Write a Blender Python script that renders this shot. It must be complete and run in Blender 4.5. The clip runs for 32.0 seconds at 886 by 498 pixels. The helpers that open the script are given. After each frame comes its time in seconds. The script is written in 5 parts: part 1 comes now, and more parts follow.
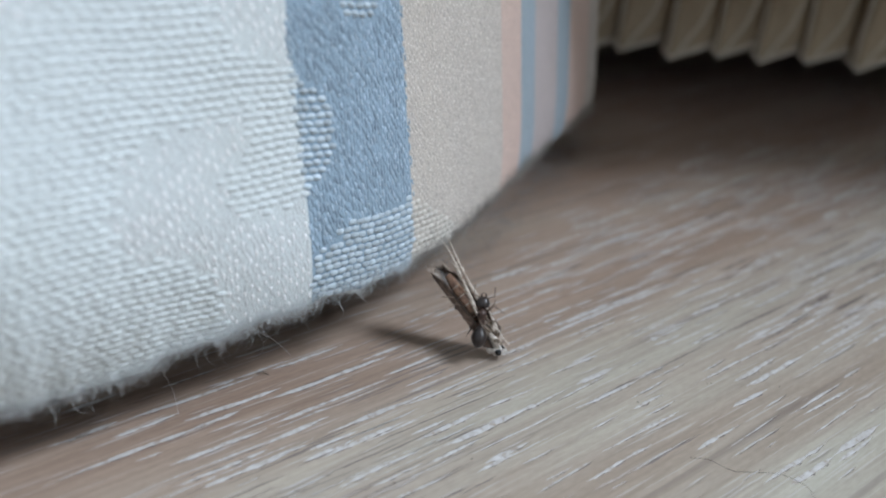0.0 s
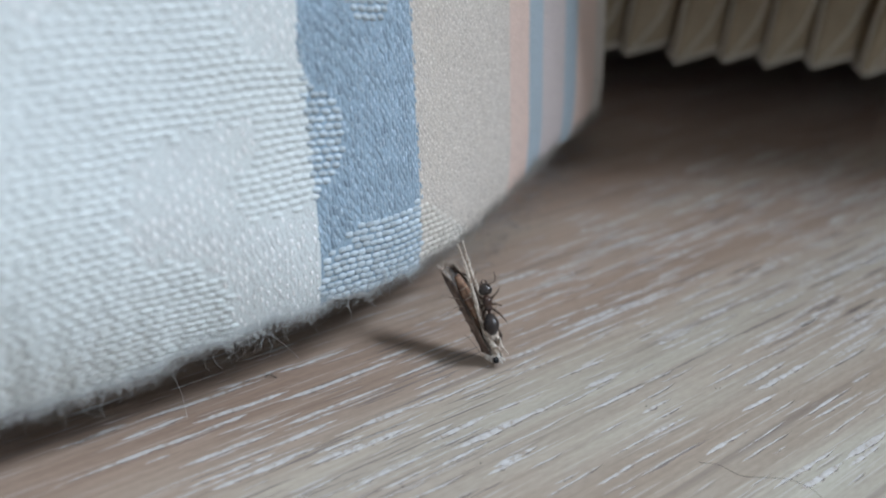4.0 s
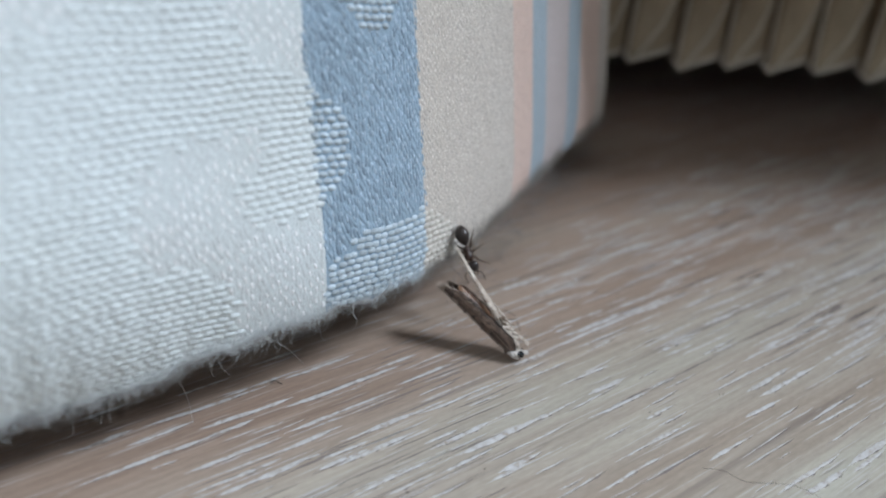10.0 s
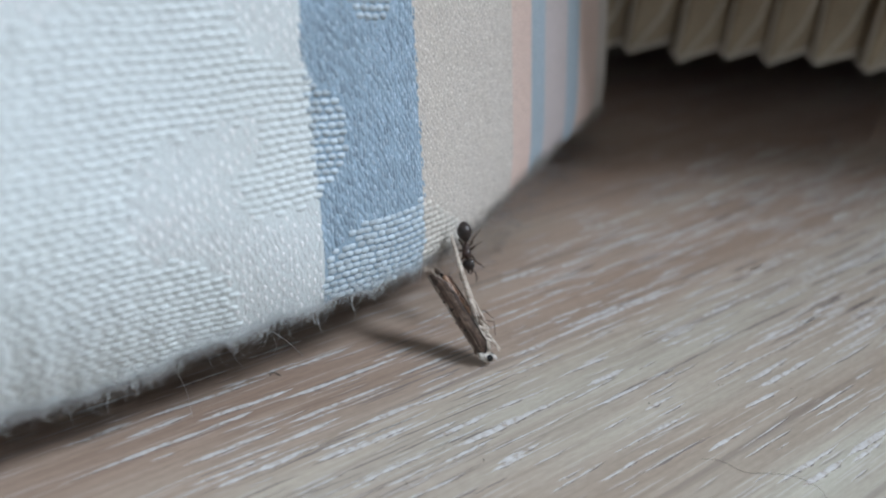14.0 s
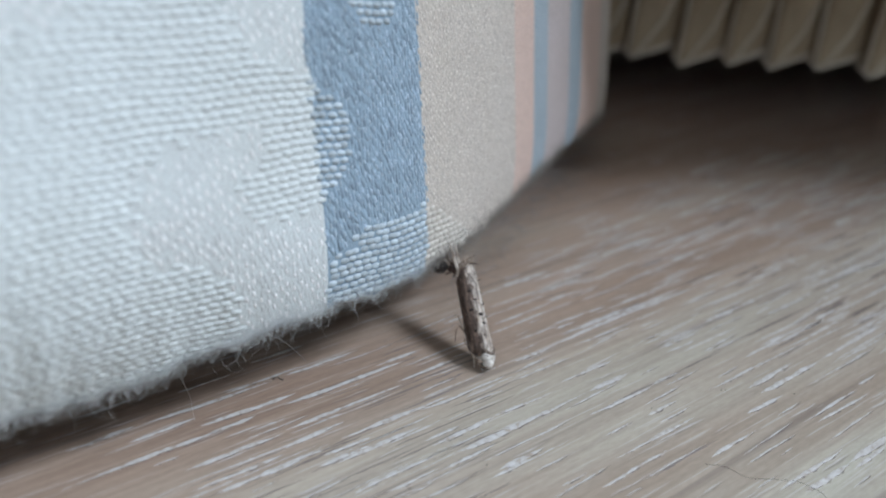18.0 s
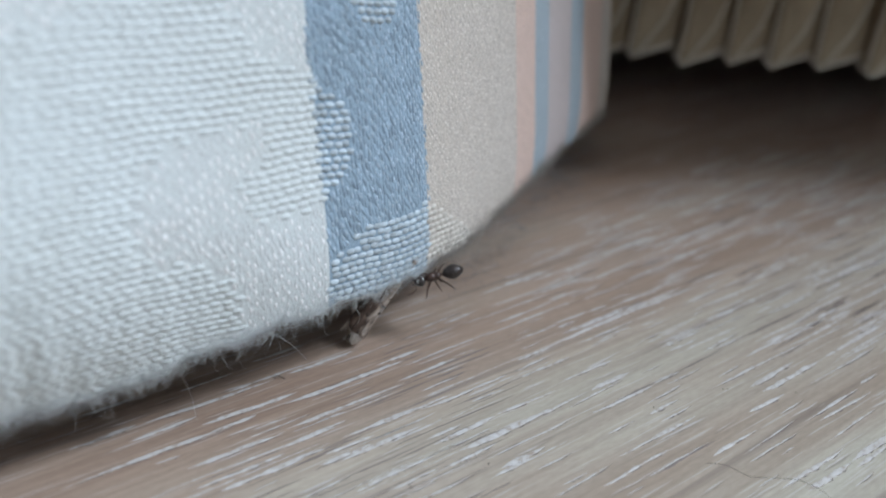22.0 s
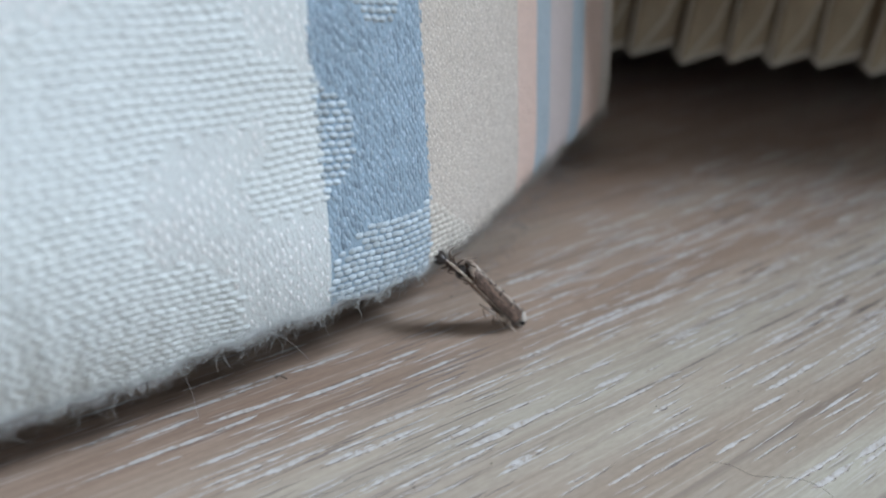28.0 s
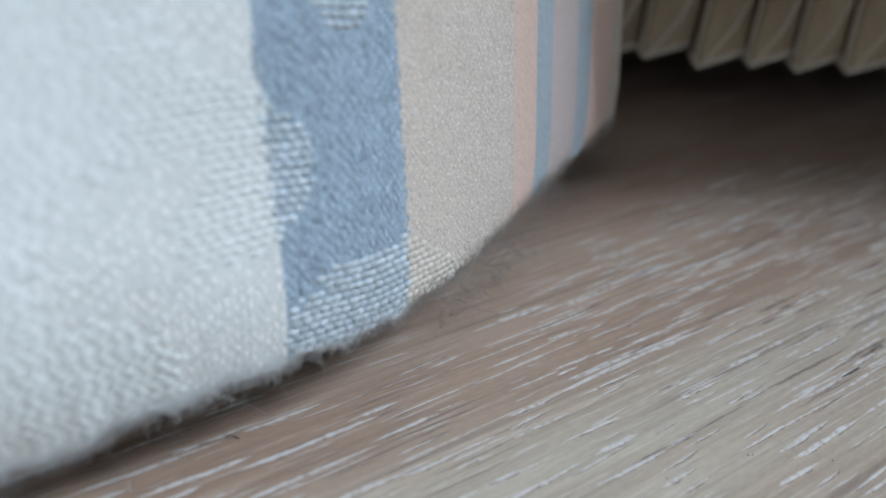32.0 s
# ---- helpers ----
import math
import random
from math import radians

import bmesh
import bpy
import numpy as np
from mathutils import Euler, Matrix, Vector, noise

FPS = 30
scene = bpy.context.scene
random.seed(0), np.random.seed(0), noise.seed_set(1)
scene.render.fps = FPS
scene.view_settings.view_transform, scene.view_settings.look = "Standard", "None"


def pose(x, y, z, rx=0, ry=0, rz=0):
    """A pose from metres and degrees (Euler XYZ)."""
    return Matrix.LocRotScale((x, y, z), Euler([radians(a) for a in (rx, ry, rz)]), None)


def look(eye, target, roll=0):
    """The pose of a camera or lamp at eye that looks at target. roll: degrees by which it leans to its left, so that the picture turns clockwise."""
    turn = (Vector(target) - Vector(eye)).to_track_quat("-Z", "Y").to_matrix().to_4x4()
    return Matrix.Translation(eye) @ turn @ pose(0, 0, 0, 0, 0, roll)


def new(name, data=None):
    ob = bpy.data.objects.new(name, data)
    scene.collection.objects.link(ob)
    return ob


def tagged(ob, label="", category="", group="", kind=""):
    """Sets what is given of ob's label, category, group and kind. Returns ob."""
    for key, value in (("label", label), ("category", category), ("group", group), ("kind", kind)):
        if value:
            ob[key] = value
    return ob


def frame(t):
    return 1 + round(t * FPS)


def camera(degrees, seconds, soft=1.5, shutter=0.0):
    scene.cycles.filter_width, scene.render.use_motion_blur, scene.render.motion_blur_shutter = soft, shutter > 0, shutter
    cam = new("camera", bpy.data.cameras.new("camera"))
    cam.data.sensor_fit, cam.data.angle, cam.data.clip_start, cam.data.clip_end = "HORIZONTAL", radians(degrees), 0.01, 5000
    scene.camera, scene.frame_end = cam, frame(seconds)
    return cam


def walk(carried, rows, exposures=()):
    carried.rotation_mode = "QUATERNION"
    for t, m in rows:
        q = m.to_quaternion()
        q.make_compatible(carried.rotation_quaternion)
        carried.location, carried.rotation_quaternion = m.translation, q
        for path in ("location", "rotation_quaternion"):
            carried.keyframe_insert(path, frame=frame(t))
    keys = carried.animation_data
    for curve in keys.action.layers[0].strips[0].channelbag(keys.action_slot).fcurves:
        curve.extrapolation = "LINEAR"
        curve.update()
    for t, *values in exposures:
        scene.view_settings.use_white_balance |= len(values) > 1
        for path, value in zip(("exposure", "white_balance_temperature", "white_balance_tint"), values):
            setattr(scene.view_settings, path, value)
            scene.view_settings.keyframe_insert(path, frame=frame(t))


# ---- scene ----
cam = camera(58.88, 32.0, soft=2.0, shutter=0.4)
cam.data.dof.use_dof = True
cam.data.dof.focus_distance = 0.0515
cam.data.dof.aperture_fstop = 24.5
PATH = [
    (0, pose(0.00074, -0.04052, 0.03497, 59.238, -3.413, 1.456)),
    (0.5, pose(0.00062, -0.04058, 0.03497, 59.685, -3.389, 1.619)),
    (1, pose(0.00055, -0.04054, 0.03503, 59.614, -3.445, 1.671)),
    (1.5, pose(0.00054, -0.04052, 0.03501, 59.575, -3.416, 1.711)),
    (2, pose(0.00051, -0.04055, 0.03496, 59.632, -3.412, 1.679)),
    (2.5, pose(0.00052, -0.04055, 0.03499, 59.586, -3.434, 1.745)),
    (3, pose(0.00043, -0.04053, 0.03493, 59.557, -3.398, 1.761)),
    (3.5, pose(0.00039, -0.04050, 0.03496, 59.491, -3.463, 1.752)),
    (5.5, pose(0.00038, -0.04052, 0.03490, 59.420, -3.407, 1.739)),
    (6, pose(0.00044, -0.04059, 0.03493, 59.466, -3.345, 1.825)),
    (6.5, pose(0.00042, -0.04061, 0.03500, 59.559, -3.294, 1.824)),
    (7, pose(0.00016, -0.04038, 0.03495, 59.334, -3.393, 1.755)),
    (7.5, pose(0.00012, -0.04053, 0.03507, 59.909, -3.330, 1.819)),
    (8, pose(0.00036, -0.04068, 0.03520, 59.852, -3.299, 1.870)),
    (8.5, pose(0.00033, -0.04067, 0.03516, 59.842, -3.344, 1.938)),
    (9, pose(0.00028, -0.04062, 0.03515, 59.834, -3.351, 1.938)),
    (9.5, pose(0.00027, -0.04067, 0.03517, 59.832, -3.363, 1.946)),
    (10, pose(0.00033, -0.04076, 0.03513, 59.892, -3.274, 1.943)),
    (10.5, pose(0.00031, -0.04076, 0.03513, 59.903, -3.262, 1.933)),
    (11, pose(0.00039, -0.04073, 0.03519, 59.855, -3.327, 1.970)),
    (11.5, pose(0.00049, -0.04068, 0.03498, 59.366, -3.199, 1.864)),
    (12, pose(0.00058, -0.04071, 0.03507, 59.286, -3.232, 1.887)),
    (12.5, pose(0.00055, -0.04078, 0.03498, 59.459, -3.138, 1.836)),
    (13, pose(0.00054, -0.04076, 0.03504, 59.386, -3.197, 1.901)),
    (13.5, pose(0.00062, -0.04078, 0.03503, 59.400, -3.097, 1.824)),
    (14, pose(0.00040, -0.04069, 0.03502, 59.337, -3.173, 1.852)),
    (14.5, pose(0.00051, -0.04079, 0.03500, 59.387, -3.100, 1.930)),
    (16.5, pose(0.00033, -0.04073, 0.03506, 59.738, -3.156, 1.916)),
    (17, pose(0.00027, -0.04071, 0.03506, 59.690, -3.205, 1.865)),
    (17.5, pose(0.00031, -0.04073, 0.03504, 59.671, -3.185, 1.956)),
    (18, pose(0.00024, -0.04070, 0.03503, 59.664, -3.215, 1.923)),
    (18.5, pose(0.00026, -0.04069, 0.03508, 59.620, -3.267, 1.957)),
    (19, pose(0.00020, -0.04070, 0.03495, 59.702, -3.214, 1.899)),
    (19.5, pose(0.00024, -0.04073, 0.03502, 59.653, -3.190, 1.943)),
    (20, pose(0.00028, -0.04073, 0.03506, 59.595, -3.216, 2.010)),
    (20.5, pose(0.00028, -0.04071, 0.03503, 59.617, -3.199, 1.999)),
    (21, pose(0.00021, -0.04072, 0.03502, 59.612, -3.176, 1.982)),
    (21.5, pose(0.00021, -0.04080, 0.03498, 59.671, -3.132, 1.989)),
    (22, pose(0.00019, -0.04073, 0.03494, 59.670, -3.176, 1.956)),
    (22.5, pose(0.00002, -0.04075, 0.03502, 59.900, -3.245, 1.945)),
    (23, pose(0.00007, -0.04074, 0.03505, 59.828, -3.174, 2.018)),
    (23.5, pose(0.00005, -0.04074, 0.03505, 59.750, -3.175, 2.034)),
    (24, pose(0.00002, -0.04061, 0.03494, 59.647, -3.201, 1.898)),
    (24.5, pose(0.00004, -0.04055, 0.03492, 59.773, -3.175, 1.870)),
    (25, pose(-0.00002, -0.04061, 0.03499, 59.712, -3.218, 1.781)),
    (25.5, pose(0.00008, -0.04059, 0.03502, 59.617, -3.211, 1.778)),
    (27.5, pose(-0.00002, -0.04050, 0.03503, 59.398, -3.220, 1.851)),
    (28, pose(-0.00002, -0.04057, 0.03498, 59.481, -3.151, 1.860)),
    (28.5, pose(-0.00011, -0.04049, 0.03488, 59.325, -3.148, 1.842)),
    (29, pose(-0.00089, -0.04001, 0.03455, 59.376, -3.229, 2.535)),
    (29.5, pose(-0.00126, -0.03891, 0.03421, 59.044, -3.606, 1.960)),
    (30, pose(-0.00165, -0.03846, 0.03328, 57.372, -2.930, 4.186)),
    (30.5, pose(-0.00005, -0.03762, 0.03460, 57.881, -3.062, 4.324)),
    (31, pose(0.00234, -0.03173, 0.03371, 58.343, -3.104, 1.626)),
    (31.5, pose(0.00192, -0.03239, 0.03364, 58.894, -3.059, 2.051)),
    (32, pose(0.00130, -0.03260, 0.03382, 58.832, -3.613, 2.628)),
]
# the clip's camera dims and warms its picture for a moment as it moves in
walk(cam, PATH, [(0, 0.0, 6500, 10), (28.6, 0.0, 6500, 10), (29.6, -0.06, 6620, 12), (30.6, -0.06, 6620, 12), (31.6, 0.0, 6500, 10), (32, 0.0, 6500, 10)])

# ---- world, east window light, warm fill ----
world = bpy.data.worlds.new("sky")
scene.world = world
world.use_nodes = True
sky = world.node_tree.nodes.new("ShaderNodeTexSky")
sky.sky_type = "NISHITA"
sky.sun_disc = False
sky.sun_elevation = radians(40)
sky.sun_rotation = radians(115)
world.node_tree.links.new(sky.outputs[0], world.node_tree.nodes["Background"].inputs[0])
world.node_tree.nodes["Background"].inputs[1].default_value = 0.1


def area_lamp(name, size, size_y, energy, color, eye, target):
    lamp = bpy.data.lights.new(name, "AREA")
    lamp.shape, lamp.size, lamp.size_y = "RECTANGLE", size, size_y
    lamp.energy, lamp.color = energy, color
    new(name, lamp).matrix_world = look(eye, target)


area_lamp("daylight_east", 0.8, 0.9, 111.0, (0.765, 0.868, 1.0), (1.71, -0.03, 2.02), (0.84, -0.02, 1.18))
# added weak warm fill from the south, lifts the shadows; no known source
area_lamp("daylight_south", 1.3, 1.2, 0.6, (1.0, 0.79, 0.62), (-0.5, -2.48, 1.6), (-0.5, -1.0, 1.2))

MM = 0.001


# ---- materials ----
def material(name, color, rough=0.6, metal=0.0):
    m = bpy.data.materials.new(name)
    m.use_nodes = True
    b = m.node_tree.nodes["Principled BSDF"]
    b.inputs["Base Color"].default_value = (*color, 1)
    b.inputs["Roughness"].default_value = rough
    b.inputs["Metallic"].default_value = metal
    return m


def node(m, kind, **values):
    n = m.node_tree.nodes.new(kind)
    for key, value in values.items():
        n.inputs[key].default_value = value
    return n


def link(m, a, b):
    m.node_tree.links.new(a, b)


def bsdf(m):
    return m.node_tree.nodes["Principled BSDF"]


def ramp(m, source, stops):
    r = m.node_tree.nodes.new("ShaderNodeValToRGB")
    while len(r.color_ramp.elements) < len(stops):
        r.color_ramp.elements.new(0.5)
    for e, (p, c) in zip(r.color_ramp.elements, stops):
        e.position = p
        e.color = (*c, 1) if len(c) == 3 else c
    link(m, source, r.inputs[0])
    return r


def mix(m, factor, a, b, kind="MIX"):
    n = m.node_tree.nodes.new("ShaderNodeMix")
    n.data_type, n.blend_type = "RGBA", kind
    for source, slot in ((factor, 0), (a, 6), (b, 7)):
        if isinstance(source, (int, float)):
            n.inputs[slot].default_value = source
        elif isinstance(source, tuple):
            n.inputs[slot].default_value = (*source, 1)
        else:
            link(m, source, n.inputs[slot])
    return n.outputs[2]


def place(m, scale=(1, 1, 1), turn=0.0):
    """Object coordinates in millimetres, turned about z, then scaled."""
    tc = m.node_tree.nodes.new("ShaderNodeTexCoord")
    a = m.node_tree.nodes.new("ShaderNodeMapping")
    a.inputs["Rotation"].default_value = (0, 0, radians(turn))
    link(m, tc.outputs["Object"], a.inputs[0])
    b = m.node_tree.nodes.new("ShaderNodeMapping")
    b.inputs["Scale"].default_value = [1000 * k for k in scale]
    link(m, a.outputs[0], b.inputs[0])
    return b.outputs[0]


def noisy(m, where, scale=1.0, detail=3.0, rough=0.55):
    n = node(m, "ShaderNodeTexNoise", Scale=scale, Detail=detail, Roughness=rough)
    link(m, where, n.inputs["Vector"])
    return n.outputs[0]


def bump(m, height, strength=0.3, distance=0.0001):
    n = node(m, "ShaderNodeBump", Strength=strength, Distance=distance)
    link(m, height, n.inputs["Height"])
    link(m, n.outputs[0], bsdf(m).inputs["Normal"])


GRAIN = 36.4


def make_floor_material():
    m = material("limed_laminate", (0.27, 0.21, 0.16), 0.45)
    tone = noisy(m, place(m, (0.012, 0.10, 1), -GRAIN), 1.0, 3)
    base = ramp(m, tone, [(0.32, (0.285, 0.207, 0.162)), (0.5, (0.372, 0.303, 0.252)), (0.68, (0.42, 0.382, 0.325))]).outputs[0]
    # the boards turn from beige to a redder brown across the grain
    axis = m.node_tree.nodes.new("ShaderNodeSeparateXYZ")
    link(m, place(m, (0.02, 0.02, 1), -GRAIN), axis.inputs[0])
    board = node(m, "ShaderNodeMath")
    board.operation = "MULTIPLY_ADD"
    link(m, noisy(m, place(m, (0.02, 0.2, 1), -GRAIN), 1.0, 2), board.inputs[0])
    board.inputs[1].default_value = 0.24
    link(m, axis.outputs[1], board.inputs[2])
    shift = node(m, "ShaderNodeMath")
    shift.operation = "ADD"
    link(m, board.outputs[0], shift.inputs[0])
    shift.inputs[1].default_value = 0.38
    plank = node(m, "ShaderNodeMath")
    plank.operation = "PINGPONG"
    link(m, shift.outputs[0], plank.inputs[0])
    plank.inputs[1].default_value = 1.0
    base = mix(m, 1.0, base, ramp(m, plank.outputs[0], [(0.12, (1.03, 1.10, 1.085)), (0.40, (0.97, 0.985, 0.965)), (0.60, (0.95, 0.875, 0.825)), (0.80, (0.90, 0.81, 0.76))]).outputs[0], "MULTIPLY")
    fine = noisy(m, place(m, (0.04, 2.2, 1), -GRAIN), 1.0, 4, 0.6)
    base = mix(m, 0.55, base, ramp(m, fine, [(0.3, (0.62, 0.58, 0.56)), (0.65, (1.12, 1.12, 1.12))]).outputs[0], "MULTIPLY")
    speck = noisy(m, place(m, (1.2, 5.0, 1), -GRAIN), 1.0, 3, 0.6)
    base = mix(m, 0.5, base, ramp(m, speck, [(0.3, (0.75, 0.74, 0.72)), (0.7, (1.1, 1.1, 1.1))]).outputs[0], "MULTIPLY")
    # ragged edges for the pores
    rag = node(m, "ShaderNodeVectorMath")
    rag.operation = "MULTIPLY_ADD"
    warp = node(m, "ShaderNodeTexNoise", Scale=1.0, Detail=2.0)
    link(m, place(m, (0.9, 2.5, 1), -GRAIN), warp.inputs["Vector"])
    link(m, warp.outputs["Color"], rag.inputs[0])
    rag.inputs[1].default_value = (0.12, 0.55, 0)
    link(m, place(m, (0.125, 2.6, 1), -GRAIN), rag.inputs[2])
    pores = noisy(m, rag.outputs[0], 1.0, 1.5, 0.45)
    patches = noisy(m, place(m, (0.03, 0.16, 1), -GRAIN), 1.0, 2)
    lift = node(m, "ShaderNodeMath")
    lift.operation = "MULTIPLY_ADD"
    link(m, patches, lift.inputs[0])
    lift.inputs[1].default_value = 0.16
    link(m, pores, lift.inputs[2])
    lime = ramp(m, lift.outputs[0], [(0.74, (0, 0, 0)), (0.79, (0.65, 0.65, 0.65))]).outputs[0]
    thin = ramp(m, noisy(m, place(m, (0.13, 4.6, 1), -GRAIN), 1.0, 1.5, 0.4), [(0.63, (0, 0, 0)), (0.70, (0.5, 0.5, 0.5))]).outputs[0]
    side = node(m, "ShaderNodeVectorMath")
    side.operation = "ADD"
    link(m, rag.outputs[0], side.inputs[0])
    side.inputs[1].default_value = (0.02, 0.26, 0)
    shade = ramp(m, noisy(m, side.outputs[0], 1.0, 1.5, 0.45), [(0.64, (0, 0, 0)), (0.72, (0.45, 0.45, 0.45))]).outputs[0]
    base = mix(m, shade, base, (0.115, 0.09, 0.08))
    vein = ramp(m, noisy(m, place(m, (0.018, 0.9, 1), -GRAIN), 1.0, 2.0, 0.5), [(0.60, (0, 0, 0)), (0.69, (0.5, 0.5, 0.5))]).outputs[0]
    base = mix(m, vein, base, (0.15, 0.12, 0.105))
    base = mix(m, thin, base, (0.50, 0.465, 0.435))
    base = mix(m, lime, base, (0.52, 0.49, 0.475))
    link(m, base, bsdf(m).inputs["Base Color"])
    relief = mix(m, 0.35, lime, fine)
    bump(m, relief, 0.35, 0.00006)
    link(m, ramp(m, fine, [(0.3, (0.38, 0.38, 0.38)), (0.7, (0.55, 0.55, 0.55))]).outputs[0], bsdf(m).inputs["Roughness"])
    return m


FLOOR = make_floor_material()
LIME = material("lime", (0.60, 0.57, 0.55), 0.6)
LIME_AT = LIME.node_tree.nodes.new("ShaderNodeVectorMath")
LIME_AT.operation = "SCALE"
LIME_AT.inputs[3].default_value = 1000.0
link(LIME, LIME.node_tree.nodes.new("ShaderNodeNewGeometry").outputs["Position"], LIME_AT.inputs[0])
GROOVE = material("dark_groove", (0.12, 0.098, 0.088), 0.7)
VEIN = material("dark_vein", (0.17, 0.14, 0.125), 0.6)
link(LIME, ramp(LIME, noisy(LIME, LIME_AT.outputs[0], 1.8, 4, 0.65), [(0.34, (0.32, 0.27, 0.225)), (0.5, (0.47, 0.45, 0.435)), (0.7, (0.55, 0.54, 0.535))]).outputs[0], bsdf(LIME).inputs["Base Color"])
PLASTER = material("plaster", (0.73, 0.74, 0.73), 0.9)
link(PLASTER, ramp(PLASTER, noisy(PLASTER, place(PLASTER, (0.02, 0.02, 0.02)), 1.0, 5), [(0.3, (0.69, 0.70, 0.69)), (0.7, (0.77, 0.78, 0.77))]).outputs[0], bsdf(PLASTER).inputs["Base Color"])


def cotton(name, color, spread=0.14, fibre=9.0, piece=False):
    """Spun cotton: each stitch a little lighter or darker, fine fibres along it."""
    m = material(name, color, 0.7)
    geo = m.node_tree.nodes.new("ShaderNodeObjectInfo" if piece else "ShaderNodeNewGeometry")
    per = ramp(m, geo.outputs["Random" if piece else "Random Per Island"], [(0.0, (1 - spread,) * 3), (1.0, (1 + spread,) * 3)]).outputs[0]
    base = mix(m, 1.0, color, per, "MULTIPLY")
    strands = noisy(m, place(m, (0.0006, 0.0006, 0.0006) if piece else (1, 1, 0.45)), fibre, 2)
    base = mix(m, 0.5, base, ramp(m, strands, [(0.25, (0.7, 0.7, 0.7)), (0.75, (1.2, 1.2, 1.2))]).outputs[0], "MULTIPLY")
    soil = noisy(m, place(m, (0.0004, 0.0004, 0.0004) if piece else (0.12, 0.12, 0.12)), 1.0, 4)
    base = mix(m, 0.35, base, ramp(m, soil, [(0.3, (0.86, 0.84, 0.80)), (0.6, (1, 1, 1))]).outputs[0], "MULTIPLY")
    link(m, base, bsdf(m).inputs["Base Color"])
    bsdf(m).inputs["Sheen Weight"].default_value = 0.2
    bsdf(m).inputs["Sheen Roughness"].default_value = 0.4
    bump(m, strands, 0.8, 0.00006)
    return m


WHITE = cotton("white_cotton", (0.635, 0.682, 0.687), 0.05)
SATIN = cotton("white_satin_cotton", (0.60, 0.632, 0.636), 0.05)
# paler copies of the yarns: satin glints put into the base colour
GLINT_YARN = {"white_panel": cotton("glint_white_cotton", (0.90, 0.91, 0.92), 0.05), "blue_stripe": cotton("glint_blue_cotton", (0.44, 0.55, 0.645), 0.18), "beige_stripe": cotton("glint_beige_cotton", (0.77, 0.725, 0.665), 0.12)}
for m in GLINT_YARN.values():
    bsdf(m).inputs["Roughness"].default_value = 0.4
BLUE = cotton("blue_cotton", (0.272, 0.367, 0.455), 0.24)
PALE_BLUE = cotton("pale_blue_cotton", (0.47, 0.545, 0.595), 0.2)
BEIGE = cotton("beige_cotton", (0.55, 0.497, 0.442), 0.16)
CREAM = cotton("cream_cotton", (0.60, 0.565, 0.51), 0.12)
PINK = cotton("pink_cotton", (0.65, 0.49, 0.42), 0.07)
TEAL = cotton("grey_blue_cotton", (0.33, 0.40, 0.45), 0.07)
MAUVE = cotton("mauve_cotton", (0.49, 0.425, 0.41), 0.07)
PALE_BLUE_PIECE = cotton("pale_blue_yarn", (0.47, 0.545, 0.595), 0.2, piece=True)
CREAM_PIECE = cotton("cream_yarn", (0.60, 0.565, 0.51), 0.12, piece=True)
FUZZ = cotton("loose_cotton", (0.88, 0.90, 0.90), 0.1)
FUZZ_BEIGE = cotton("loose_beige_cotton", (0.50, 0.46, 0.42), 0.1)
for m in (FUZZ, FUZZ_BEIGE):
    bsdf(m).inputs["Alpha"].default_value = 0.8


def chitin(name, dark, light, rough, scale=6.0):
    m = material(name, dark, rough)
    n = noisy(m, place(m, (1, 1, 1)), scale, 3)
    link(m, ramp(m, n, [(0.3, dark), (0.75, light)]).outputs[0], bsdf(m).inputs["Base Color"])
    bump(m, n, 0.3, 0.00003)
    return m


GASTER = chitin("black_chitin", (0.014, 0.010, 0.009), (0.04, 0.028, 0.024), 0.34, 4.0)
THORAX = chitin("brown_chitin", (0.022, 0.012, 0.009), (0.075, 0.036, 0.024), 0.42, 5.0)
LIMB = chitin("dark_limb", (0.05, 0.03, 0.02), (0.13, 0.08, 0.05), 0.45)
EYE = material("black_eye", (0.01, 0.01, 0.012), 0.2)
PALE_LIMB = chitin("pale_limb", (0.24, 0.165, 0.12), (0.86, 0.78, 0.68), 0.42, 2.6)
BROWN_LIMB = chitin("brown_limb", (0.10, 0.065, 0.045), (0.24, 0.17, 0.12), 0.5, 3.0)
HEAD_SCALES = chitin("cream_scales", (0.42, 0.375, 0.33), (0.76, 0.72, 0.67), 0.6, 5.0)
CHEST = chitin("chest_scales", (0.20, 0.155, 0.12), (0.56, 0.49, 0.41), 0.6, 3.0)
BELLY = chitin("belly_scales", (0.12, 0.06, 0.038), (0.42, 0.24, 0.145), 0.4, 2.4)
BAND = chitin("brown_band", (0.06, 0.04, 0.03), (0.20, 0.15, 0.115), 0.7, 5.0)
SPOT = material("dark_spot", (0.035, 0.025, 0.02), 0.8)


